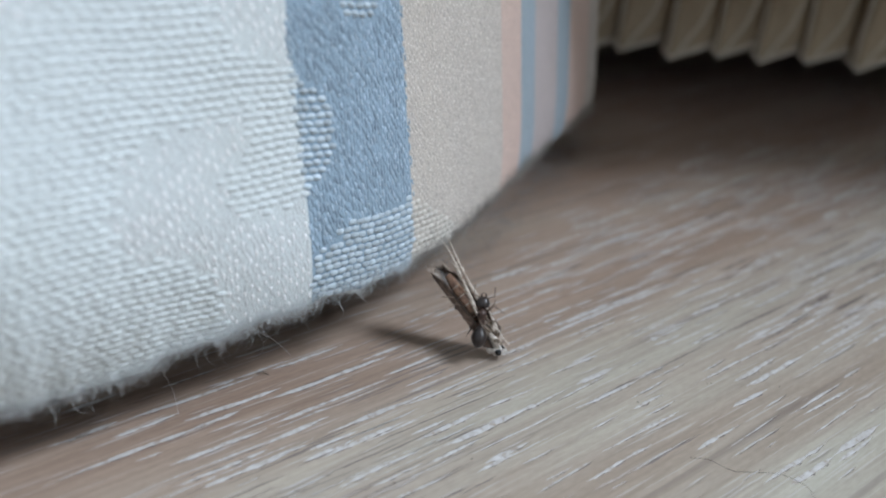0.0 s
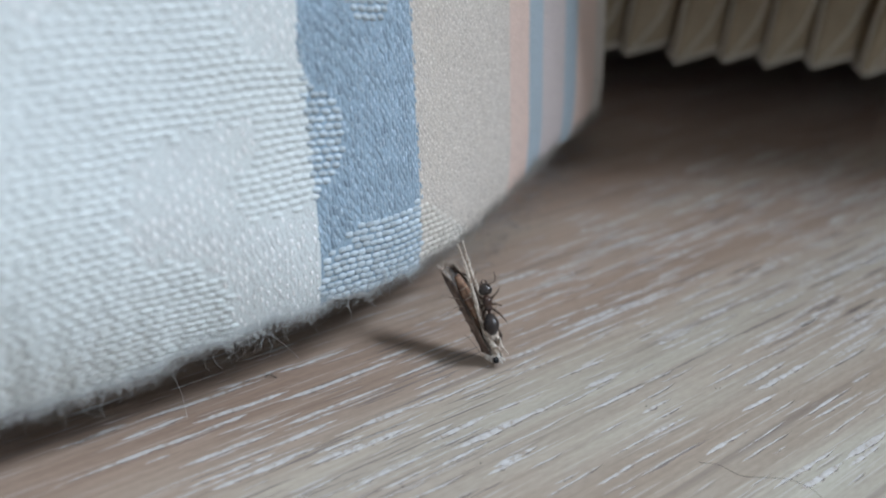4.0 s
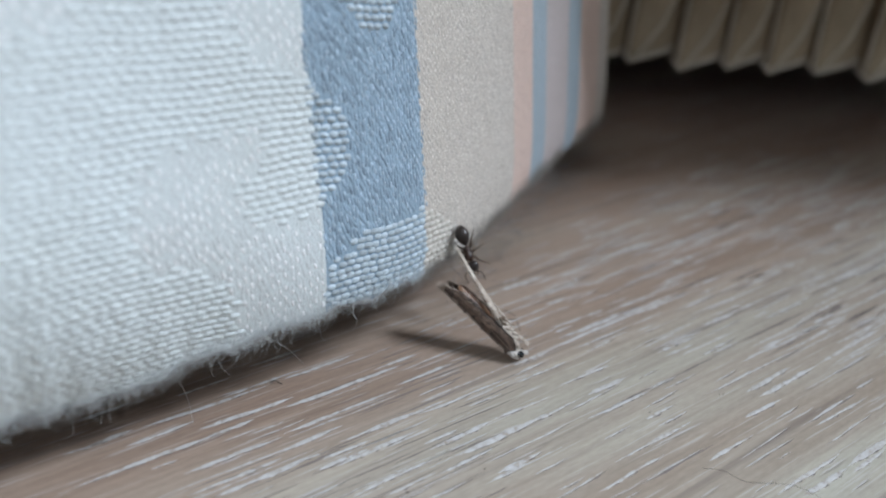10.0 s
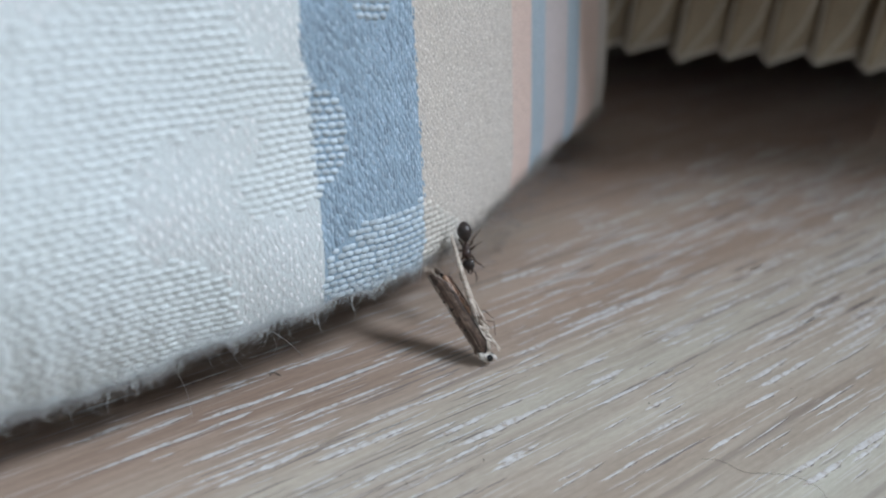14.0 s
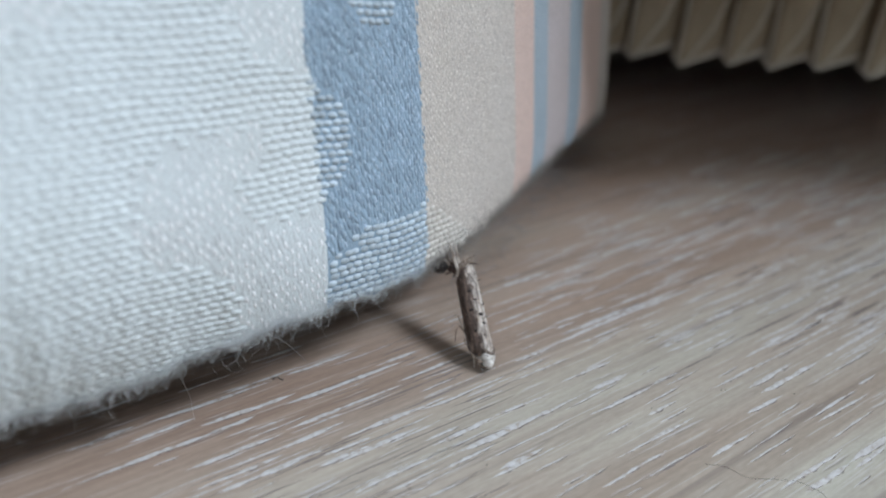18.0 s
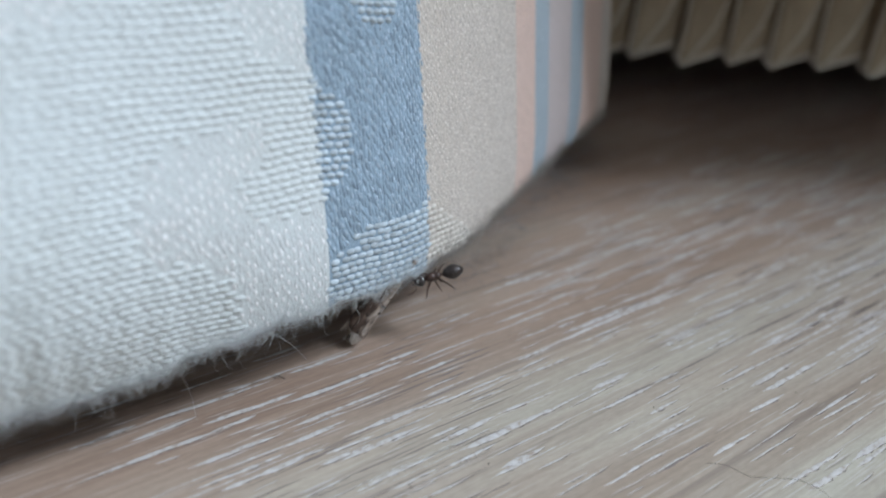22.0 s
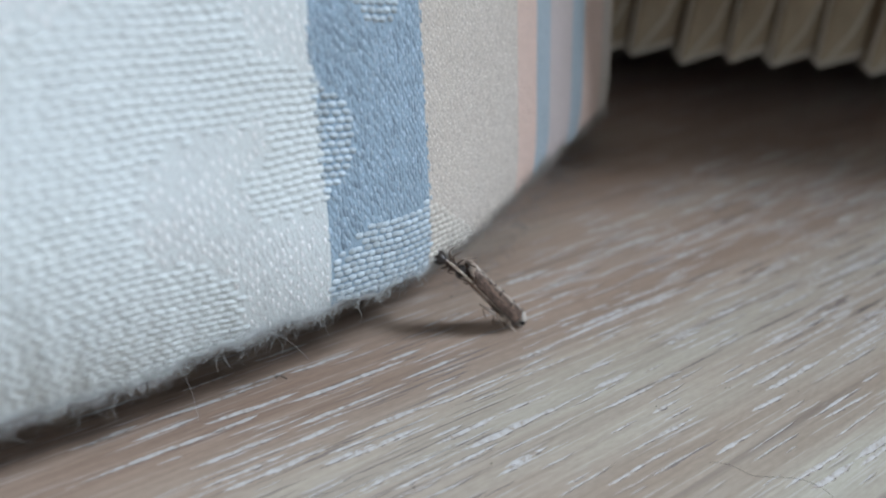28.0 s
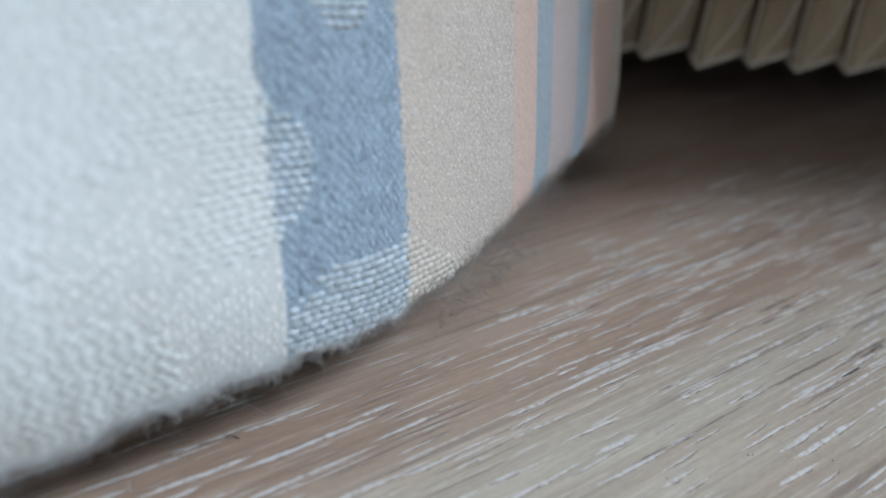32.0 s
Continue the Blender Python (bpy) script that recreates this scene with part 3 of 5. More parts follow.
rng = np.random.default_rng(4)
near_stitches = []
for name, s0, s1, yarn, label in STRIPES:
    near0, near1 = max(s0, -60.0), min(s1, 70.0)
    ss = np.linspace(near0, near1, max(8, int((near1 - near0) / 0.5)))
    ss = np.concatenate([np.arange(s0, near0, 30.0), ss, np.arange(near1 + 30.0, s1 + 1, 30.0)])
    n_rows = 48
    verts, faces = [], []
    for s in ss:
        zz = hem(s) + (CLOTH_TOP - hem(s)) * np.linspace(0, 1, n_rows) ** 2.2
        verts.extend(cloth(np.full(n_rows, s), zz, 0.0))
        verts.extend(cloth(np.full(n_rows, s), zz, -0.7))
    m = 2 * n_rows
    for i in range(len(ss) - 1):
        for j in range(n_rows - 1):
            a = i * m + j
            faces.append((a, a + m, a + m + 1, a + 1))
            faces.append((a + n_rows, a + n_rows + 1, a + m + n_rows + 1, a + m + n_rows))
        faces.append((i * m, i * m + n_rows, i * m + m + n_rows, i * m + m))
    stripe = part_mesh(name, from_arrays(name, verts, faces), yarn, bedspread, label)
    plain, satin = [], []
    white, blue = name == "white_panel", name == "blue_stripe"
    left = max(s0, -40.0)
    top = 36.0 if s0 < 4 else 30.0
    fine = s0 > 4
    # rows of cross stitches run level with the hem, which falls gently along the bedspread
    step, pitch, fall = (0.70, 0.455, 0.085) if white else (0.64, 0.47, 0.14)
    for r, z in enumerate(np.arange(1.0, top + 1, pitch)):
        for s in np.arange(left + (r % 2) * step / 2 + 0.1 * math.sin(r * 2.3), s1 + 0.2, step):
            s2 = s + rng.normal(0, 0.05)
            z2 = z - fall * (s2 + 4.8) + rng.normal(0, 0.022) + 0.05 * math.sin(s * 0.9 + r * 0.2)
            if z2 < hem(s2) + 0.05 or s2 > s1 + 0.08 or not plain_woven(min(s2, s1 - 0.05), z2):
                continue
            plain.append((s2, z2, step * (rng.uniform(1.16, 1.38) if white else rng.uniform(0.98, 1.2)), pitch * (rng.uniform(0.94, 1.08) if white else rng.uniform(0.82, 1.0)), rng.uniform(0.09, 0.125) if white else rng.uniform(0.14, 0.20), rng.normal(-0.12, 0.14), -fall))
    ds, dz, w, l = (0.27, 0.95, 0.34, 1.2) if white else (0.27, 0.72, 0.33, 0.95) if not fine else (0.2, 0.5, 0.25, 0.68) if s0 < 18 else (0.30, 0.7, 0.37, 0.95)
    for s, z in grid_points(left, min(s1, 47.0), top, ds, dz, 0.37, rng, 0.3):
        if not plain_woven(s, z):
            satin.append((s, z, w * rng.uniform(0.85, 1.1), l * rng.uniform(0.8, 1.1), rng.uniform(0.028, 0.042) if white else rng.uniform(0.075, 0.115) if blue else rng.uniform(0.055, 0.075), -0.22 + rng.normal(0, 0.16 if blue else 0.1), 0.0))
    # some blue yarns float past the stripe's edges
    if blue:
        for edge, sign in ((s0, -1), (s1, 1)):
            for z in np.arange(10.8, top, 0.42):
                if rng.random() < 0.55 and not plain_woven(edge - sign * 0.2, z):
                    satin.append((edge + sign * rng.uniform(0.0, 0.2), z, 0.33, rng.uniform(0.45, 0.8), rng.uniform(0.085, 0.11), -0.22 + rng.normal(0, 0.12), 0.0))
    # small floats of mercerised yarn over the satin, their glints painted as paler colour
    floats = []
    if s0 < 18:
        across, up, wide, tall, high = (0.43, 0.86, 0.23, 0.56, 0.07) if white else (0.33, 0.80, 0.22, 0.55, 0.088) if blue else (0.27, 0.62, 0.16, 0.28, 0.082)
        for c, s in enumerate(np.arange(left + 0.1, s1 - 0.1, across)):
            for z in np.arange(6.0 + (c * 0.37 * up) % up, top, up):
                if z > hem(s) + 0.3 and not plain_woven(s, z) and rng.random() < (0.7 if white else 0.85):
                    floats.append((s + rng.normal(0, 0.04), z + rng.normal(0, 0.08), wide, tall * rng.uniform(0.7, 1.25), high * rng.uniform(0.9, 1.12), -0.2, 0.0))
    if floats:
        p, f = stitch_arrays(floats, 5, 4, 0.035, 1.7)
        tagged(part_mesh("float_stitches", from_arrays("float_stitches", p, f), GLINT_YARN[name], stripe), kind="stuff")
    if plain:
        room = 210 if blue else 90 if s0 == 4.2 else 0
        close = sorted((k for k in plain if -5 < k[0] < 9 and k[1] < 11.5), key=lambda k: k[1])[:room]
        near_stitches += [(stripe, blue, *k) for k in close]
        rest = [k for k in plain if k not in close]
        if rest:
            p, f = stitch_arrays(rest, sink=0.035)
            tagged(part_mesh("cross_stitches", from_arrays("cross_stitches", p, f), WHITE if white else PALE_BLUE if blue else CREAM, stripe), kind="stuff")
    if satin:
        p, f = stitch_arrays(satin, 4, 5, 0.03 if white else 0.05, 5.0)
        tagged(part_mesh("long_stitches", from_arrays("long_stitches", p, f), SATIN if white else yarn, stripe), kind="stuff")



def fibres(count, s0, s1, long_share, rng):
    """Loose cotton fibres that stand out of the lower edge."""
    verts, faces = [], []
    for _ in range(count):
        s = rng.uniform(s0, s1)
        z = hem(s) + (abs(rng.normal(0, 0.25)) if rng.random() < 0.7 else rng.uniform(0, 1.2))
        length = rng.uniform(0.5, 1.6) if rng.random() > long_share else rng.uniform(1.6, 3.4)
        radius = rng.uniform(0.007, 0.014)
        ang = rng.uniform(-3.6, 0.6)
        out = rng.uniform(0.1, 0.8)
        curl = rng.choice([-1, 1]) * rng.uniform(0.6, 3.2)
        p = [s, z, rng.uniform(-0.5, 0.2)]
        n = 8
        base = len(verts)
        line = []
        for k in range(n):
            line.append(tuple(p))
            p[0] += math.cos(ang) * length / n
            p[1] += math.sin(ang) * length / n * 0.8
            p[2] += out * length / n * math.cos(curl * k * 0.5)
            ang += curl * 0.35
        for k, (a, b, c) in enumerate(line):
            r = radius * (1 - 0.1 * k)
            for q in range(3):
                t = q * 2.094
                verts.append(cloth(a + r * math.cos(t), b + r * 0.3 * math.sin(t), c + r * math.sin(t)))
        for k in range(n - 1):
            for q in range(3):
                faces.append((base + k * 3 + q, base + k * 3 + (q + 1) % 3, base + k * 3 + 3 + (q + 1) % 3, base + k * 3 + 3 + q))
    return from_arrays("hem_fuzz", verts, faces)


for stripe in list(bedspread.children):
    for name, s0, s1, yarn, _ in STRIPES:
        if stripe.name.split(".")[0] == name and s0 < 41 and stripe.data.materials[0] == yarn and "fuzz" not in stripe:
            stripe["fuzz"] = 1
            a = max(s0, -30.0)
            b = min(s1, 44.0)
            white_edge = s0 < -4.8
            count = int((b - a) * (170 if white_edge else 140 if s0 < 18 else 140))
            tagged(part_mesh("hem_fuzz", fibres(count, a, b, 0.3, rng), FUZZ if s0 < 4 else FUZZ_BEIGE, stripe), kind="stuff")

# the mattress that the bedspread covers
MATTRESS = material("grey_ticking", (0.52, 0.51, 0.50), 0.9)
plan = [-880, -600, -300, -120, -58, -45, -30, -16, -8, 0, 8, 16, 24, 34, 44, 58, 80, 300, 580]


def bed_slab(inset, z0, z1):
    bm = bmesh.new()
    ring = [bm.verts.new(cloth(s, 62.0, -inset)) for s in plan]
    for v in ring:
        v.co.z = z0 * MM
    top = bmesh.ops.extrude_face_region(bm, geom=[bm.faces.new(ring)])["geom"]
    bmesh.ops.translate(bm, verts=[v for v in top if isinstance(v, bmesh.types.BMVert)], vec=(0, 0, (z1 - z0) * MM))
    bmesh.ops.recalc_face_normals(bm, faces=bm.faces)
    return bm


flat(tagged(part("mattress", bed_slab(6.0, 0.0, 316.0), MATTRESS), "grey mattress lying under the striped bedspread", "mattress"))
flat(part("top_panel", bed_slab(0.5, 316.5, 319.5), WHITE, bedspread, "white cotton panel over the bed"))

# ---- the sofa with its gathered skirt ----
SKIRT = material("beige_voile", (0.43, 0.36, 0.27), 0.8)
weave = noisy(SKIRT, place(SKIRT, (1, 1, 1)), 4.0, 2)
cloud = noisy(SKIRT, place(SKIRT, (0.2, 0.2, 0.1)), 1.0, 3)
tone = mix(SKIRT, 0.5, ramp(SKIRT, cloud, [(0.3, (0.29, 0.22, 0.145)), (0.7, (0.46, 0.365, 0.25))]).outputs[0], ramp(SKIRT, weave, [(0.3, (0.7, 0.7, 0.7)), (0.7, (1.1, 1.1, 1.1))]).outputs[0], "MULTIPLY")
link(SKIRT, tone, bsdf(SKIRT).inputs["Base Color"])
bsdf(SKIRT).inputs["Transmission Weight"].default_value = 0.0
HEM = material("pale_hem", (0.62, 0.56, 0.46), 0.75)
NEAR_BLACK = material("near_black", (0.05, 0.045, 0.04), 0.95)
SOFA = material("brown_upholstery", (0.16, 0.12, 0.09), 0.9)
link(SOFA, ramp(SOFA, noisy(SOFA, place(SOFA, (0.5, 0.5, 0.5)), 1.0, 3), [(0.3, (0.13, 0.10, 0.07)), (0.7, (0.19, 0.15, 0.11))]).outputs[0], bsdf(SOFA).inputs["Base Color"])
sofa = tagged(new("sofa"), "low brown sofa with a gathered beige skirt above the floor", "sofa")
flat(part("base", box_bm(-0.05, 0.9, 0.067, 0.8, 0.010, 0.0745), SOFA, sofa))
# added rail above the view: blocks light from the left pleats and floor
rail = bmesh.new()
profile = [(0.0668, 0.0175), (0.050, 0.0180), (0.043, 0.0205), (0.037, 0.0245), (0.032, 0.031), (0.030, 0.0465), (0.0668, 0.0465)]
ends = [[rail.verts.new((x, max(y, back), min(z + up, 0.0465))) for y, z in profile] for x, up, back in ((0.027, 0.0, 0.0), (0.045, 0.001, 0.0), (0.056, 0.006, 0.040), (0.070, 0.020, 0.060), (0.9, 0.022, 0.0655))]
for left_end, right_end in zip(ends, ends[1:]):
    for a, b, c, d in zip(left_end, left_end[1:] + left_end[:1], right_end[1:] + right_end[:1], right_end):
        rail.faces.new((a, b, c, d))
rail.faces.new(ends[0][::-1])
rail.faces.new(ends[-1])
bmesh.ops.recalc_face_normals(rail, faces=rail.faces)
flat(part("seat_rail", rail, NEAR_BLACK, sofa, "unseen near-black rail added to shade the skirt and floor"))
# added overhang, also out of view, for the soft shadow before the skirt
flat(part("seat_cushion", box_bm(0.030, 0.895, 0.027, 0.40, 0.075, 0.26), SOFA, sofa, "unseen brown cushion block added to shade the floor"))
for fx in (-0.04, 0.84):
    for fy in (0.12, 0.74):
        flat(part("foot", box_bm(fx, fx + 0.05, fy, fy + 0.05, 0.0, 0.011), NEAR_BLACK, sofa))


def pleat_mesh(width, depth, droop, lean, seed):
    """One gathered fold: a scooped tongue of cloth with a rolled hem, its lower edge at z = 0. Runs along x from 0 to width."""
    r = random.Random(seed)
    n, rows = 14, 10
    bm = bmesh.new()
    grid = []
    for i in range(n + 1):
        q = i / n
        x = width * (q - 0.05 * math.sin(2 * math.pi * q))
        y = -depth * min(1.0, q / 0.16) ** 0.6 * (1 - q) ** 0.8 + 0.25 * q
        col = []
        for j in range(rows + 1):
            h = 48 * (j / rows) ** 1.6
            fade = 1 - 0.25 * j / rows
            col.append(bm.verts.new(((x + lean * h * 0.02 + 0.15 * math.sin(h * 0.2 + seed)) * MM, (y * fade + 0.3 * math.sin(h * 0.13 + seed * 2)) * MM, (h + droop * (1.9 * max(0.0, q - 0.14) + 5.0 * max(0.0, 0.14 - q)) * fade) * MM)))
        grid.append(col)
    for i in range(n):
        for j in range(rows):
            bm.faces.new((grid[i][j], grid[i + 1][j], grid[i + 1][j + 1], grid[i][j + 1]))
    edge = [col[0].co.copy() for col in grid]
    creases = [[v.co.copy() for v in grid[i]] for i in (1,)] + [[grid[i][j].co.copy() for i, j in ((3, 0), (5, 1), (8, 2), (10, 3), (11, 4), (12, 6), (12, 8), (12, 10))]]
    bmesh.ops.recalc_face_normals(bm, faces=bm.faces)
    bmesh.ops.solidify(bm, geom=bm.faces[:], thickness=0.25 * MM)
    return bm, edge, creases


def tube(points, radii, sides=6, bm=None, cap=True):
    """A round, tapered tube through points."""
    bm = bm or bmesh.new()
    pts = [Vector(p) for p in points]
    radii = radii if isinstance(radii, (list, tuple)) else [radii] * len(pts)
    rings = []
    ref = Vector((0.3, 0.9, 0.2)).normalized()
    for i, p in enumerate(pts):
        d = (pts[min(i + 1, len(pts) - 1)] - pts[max(i - 1, 0)]).normalized()
        a = d.cross(ref)
        a = a.normalized() if a.length > 1e-4 else d.orthogonal().normalized()
        b = d.cross(a)
        rings.append([bm.verts.new(p + (a * math.cos(2 * math.pi * k / sides) + b * math.sin(2 * math.pi * k / sides)) * radii[i]) for k in range(sides)])
    for i in range(len(pts) - 1):
        for k in range(sides):
            bm.faces.new((rings[i][k], rings[i][(k + 1) % sides], rings[i + 1][(k + 1) % sides], rings[i + 1][k]))
    if cap and sides > 2:
        bm.faces.new(rings[0][::-1])
        bm.faces.new(rings[-1])
    return bm


x = -6.9
k = 0
rp = random.Random(8)
while x < 150:
    width = rp.uniform(5.4, 6.6)
    bm, edge, creases = pleat_mesh(width + 0.9, rp.uniform(2.6, 3.6), rp.uniform(0.75, 1.3), rp.uniform(-1, 1), k)
    fold = part("pleat", bm, SKIRT, sofa)
    fold.location = (x * MM, (61.4 + 0.5 * math.sin(k * 1.7)) * MM, (6.9 + rp.uniform(-0.45, 0.3)) * MM)
    part("rolled_hem", tube(edge, 0.36 * MM, 6), HEM, fold, "pale rolled hem")
    for line in creases:
        part("crease", tube([p + Vector((0, -0.1 * MM, 0)) for p in line], 0.20 * MM, 6), HEM, fold)
    x += width
    k += 1


# ---- the moth: head at the origin, tail along +z, back towards +y (mm) ----
def mm(*p):
    return Vector(p) * MM


def blob(x, y, z, rx, ry, rz, segments=14, rings=10, bm=None, rough=0.0, seed=0):
    bm = bm or bmesh.new()
    made = bmesh.ops.create_uvsphere(bm, u_segments=segments, v_segments=rings, radius=1.0)["verts"]
    for v in made:
        k = 1 + rough * (noise.noise(v.co * 2.5 + Vector((seed, 0, 0))))
        v.co = Vector((x + v.co.x * rx * k, y + v.co.y * ry * k, z + v.co.z * rz * k)) * MM
    return bm


def spindle(sections, sides=14, flatten=1.0, bm=None):
    """A body turned about z: sections of z, x, y, radius; flatten squeezes y."""
    bm = bm or bmesh.new()
    rings = []
    for z, x, y, r in sections:
        rings.append([bm.verts.new(mm(x + r * math.cos(2 * math.pi * k / sides), y + flatten * r * math.sin(2 * math.pi * k / sides), z)) for k in range(sides)])
    for a, b in zip(rings, rings[1:]):
        for k in range(sides):
            bm.faces.new((a[k], a[(k + 1) % sides], b[(k + 1) % sides], b[k]))
    bm.faces.new(rings[0][::-1])
    bm.faces.new(rings[-1])
    return bm


moth = tagged(new("moth"), "small dead grey-brown moth with folded spotted wings", "moth")
head = part("head", blob(0, 0.06, 0.38, 0.43, 0.42, 0.40, rough=0.25), HEAD_SCALES, moth, "cream-scaled head")
for sx in (-1, 1):
    part("eye", blob(sx * 0.25, -0.14, 0.28, 0.21, 0.26, 0.26), EYE, head, "black eye")
    part("palp", tube([mm(sx * 0.12, -0.22, 0.25), mm(sx * 0.15, -0.45, 0.1), mm(sx * 0.13, -0.50, -0.1)], [0.11 * MM, 0.10 * MM, 0.04 * MM]), HEAD_SCALES, head)
part("thorax", blob(0, -0.05, 1.25, 0.48, 0.46, 0.85, rough=0.25, seed=3), CHEST, moth, "grey-beige scaled chest")
part("collar", blob(0, 0.16, 0.88, 0.62, 0.44, 0.56, rough=0.35, seed=9), HEAD_SCALES, moth, "cream-scaled collar")
part("collar_band", tube([mm(0.60 * math.sin(a), 0.02 + 0.56 * math.cos(a), 1.22 - 0.30 * math.cos(2 * a)) for a in np.linspace(-1.7, 1.7, 15)], [(0.05 + 0.10 * abs(math.sin(k * math.pi / 14 * 2))) * MM for k in range(15)], 6), BAND, moth, "dark brown band behind the collar")
sections = []
for k in range(22):
    q = k / 21
    r = 0.45 * math.sin(math.pi * (0.18 + 0.70 * q)) ** 0.75 * (1 + 0.06 * math.cos(k * 2.1))
    sections.append((1.8 + 5.1 * q, 0, -0.12 - 0.30 * q, max(0.05, 1.1 * r)))
abdomen = part("abdomen", spindle(sections, 14, 0.85), BELLY, moth, "brown banded belly")
for k in (5, 8, 11, 14, 17):
    z, _, y, r = sections[k]
    ring = [mm((r + 0.006) * math.cos(a), y + (r + 0.006) * 0.85 * math.sin(a), z) for a in np.linspace(0, 2 * math.pi, 17)]
    part("segment_edge", tube(ring, 0.03 * MM, 4, cap=False), CHEST, abdomen)


def wing_bm(side, z0, z1, width, ridge, drop, thick=0.06, inset=0.0, splay=0.06, ragged=0.2):
    """A folded forewing: a long strap bent roof-like from the back line down over the flank, broad and frayed at the tail."""
    n, m = 30, 12
    bm = bmesh.new()
    grid = []
    fray = random.Random(side * 7 + int(z1 * 10))
    tail = [0.45 * math.sin(math.pi * min(1.0, 0.25 + 0.75 * j / m)) - 0.3 * (j / m) ** 2 + fray.uniform(-ragged, ragged) for j in range(m + 1)]
    for i in range(n + 1):
        q = i / n
        w = width * (1.04 - 0.18 * q) * min(1.0, 0.5 + q * 4.5) * min(1.0, 0.72 + (1 - q) * 3.2)
        col = []
        for j in range(m + 1):
            t = j / m
            ang = t * drop
            x = side * (inset - 0.015 + splay * q ** 2.5 + w * math.sin(ang))
            y = ridge - w * (1 - math.cos(ang)) * 1.1 - 0.12 * q * t - 0.035 * math.sin(t * 15 + q * 4) * (0.3 + q)
            col.append(bm.verts.new(mm(x, y, z0 + (z1 - z0) * q + tail[j] * q ** 6 + 0.2 * t * q - 0.1 * t)))
        grid.append(col)
    for i in range(n):
        for j in range(m):
            bm.faces.new((grid[i][j], grid[i + 1][j], grid[i + 1][j + 1], grid[i][j + 1]))
    bmesh.ops.recalc_face_normals(bm, faces=bm.faces)
    bmesh.ops.solidify(bm, geom=bm.faces[:], thickness=thick * MM)
    return bm, grid


HIND = []
SPOTS = {1: ((7, 2, 0.08), (11, 1, 0.13), (14, 2, 0.15), (19, 3, 0.08), (9, 6, 0.12), (16, 6, 0.14), (22, 5, 0.12), (5, 5, 0.07)),
         -1: ((6, 4, 0.08), (13, 2, 0.12), (17, 1, 0.09), (21, 3, 0.13), (10, 6, 0.14), (14, 7, 0.08), (18, 6, 0.13), (24, 4, 0.11))}
for side in (-1, 1):
    bm, grid = wing_bm(side, 0.85, 7.15, 0.86, 0.60, 1.95, ragged=0.15)
    tip = [v.co.copy() for v in grid[-1]]
    edge = [grid[i][-1].co.copy() for i in range(0, len(grid) - 5, 2)]
    where = {(i, j): grid[i][j].co.copy() for i in range(len(grid)) for j in range(len(grid[0]))}
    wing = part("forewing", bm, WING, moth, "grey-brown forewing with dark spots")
    for i, j, r in SPOTS[side]:
        p = where[(i, j)]
        d = Vector((p.x, p.y * 0.9 + 0.0001, 0)).normalized()
        spot = bmesh.new()
        bmesh.ops.create_uvsphere(spot, u_segments=8, v_segments=6, radius=1.0, matrix=Matrix.Translation(p + d * 0.012 * MM) @ d.to_track_quat("Z", "X").to_matrix().to_4x4() @ Matrix.Diagonal((r * 0.85 * MM, r * 1.4 * MM, 0.045 * MM, 1)))
        part("wing_spot", spot, SPOT, wing, "dark brown spot")
    # dark leading edge and the ragged fringe at the tip
    part("leading_edge", tube(edge, [(0.055 - 0.003 * k) * MM for k in range(len(edge))]), SPOT, wing, "dark brown leading edge")
    fr = bmesh.new()
    rf = random.Random(side + 5)
    for k in range(60):
        u = k / 59 * (len(tip) - 1)
        p = tip[int(u)].lerp(tip[min(int(u) + 1, len(tip) - 1)], u - int(u)) - mm(0, 0, 0.1)
        tube([p, p + mm(side * rf.uniform(-0.08, 0.12), rf.uniform(-0.12, 0.08), rf.uniform(0.2, 0.75))], [0.034 * MM, 0.006 * MM], 3, fr)
    part("fringe", fr, FRINGE, wing)
    bm, grid = wing_bm(side, 1.25, 6.7, 0.66, 0.49, 1.8, 0.03, 0.02, 0.04, 0.3)
    part("hindwing", bm, WING_PALE, moth, "pale silky hindwing")
    # feeler
    part("antenna", tube([mm(side * 0.18, 0.15, 0.12), mm(side * 0.55, 0.05, 0.1), mm(side * 0.95, -0.05, 0.55), mm(side * 1.15, -0.12, 1.3), mm(side * 1.3, -0.2, 2.2), mm(side * 1.55, -0.26, 3.0), mm(side * 1.95, -0.3, 3.4)], [0.036 * MM, 0.03 * MM, 0.026 * MM, 0.022 * MM, 0.018 * MM, 0.014 * MM, 0.007 * MM], 5), BROWN_LIMB, moth, "thin brown antenna")
    # legs: fore and middle pair bent along the belly, hind pair stretched past the tail
    legs = (
        ([(0.20, -0.38, 0.8), (0.46, -0.72, 1.75), (0.16, -0.95, 1.05), (0.26, -1.02, 0.35)], 0.125, PALE_LIMB),
        ([(0.26, -0.40, 1.5), (0.60, -0.80, 2.75), (0.26, -1.02, 1.95), (0.50, -1.12, 3.3), (0.62, -1.2, 4.2)], 0.13, PALE_LIMB),
        ([(0.22, -0.42, 2.2), (0.34, -1.05, 4.1), (0.22, -1.5, 5.9), (0.15, -1.9, 7.4), (0.22, -2.18, 8.4), (0.26, -2.36, 9.1)], 0.145, PALE_LIMB),
    )
    for line, r, mat in legs:
        pts = [mm(side * a, b, c) for a, b, c in line]
        fine = []
        for a, b in zip(pts, pts[1:]):
            fine += [a, a.lerp(b, 0.33), a.lerp(b, 0.8)]
        fine.append(pts[-1])
        n = len(fine)
        hip = fine[0].copy() if len(line) == 6 else Vector()
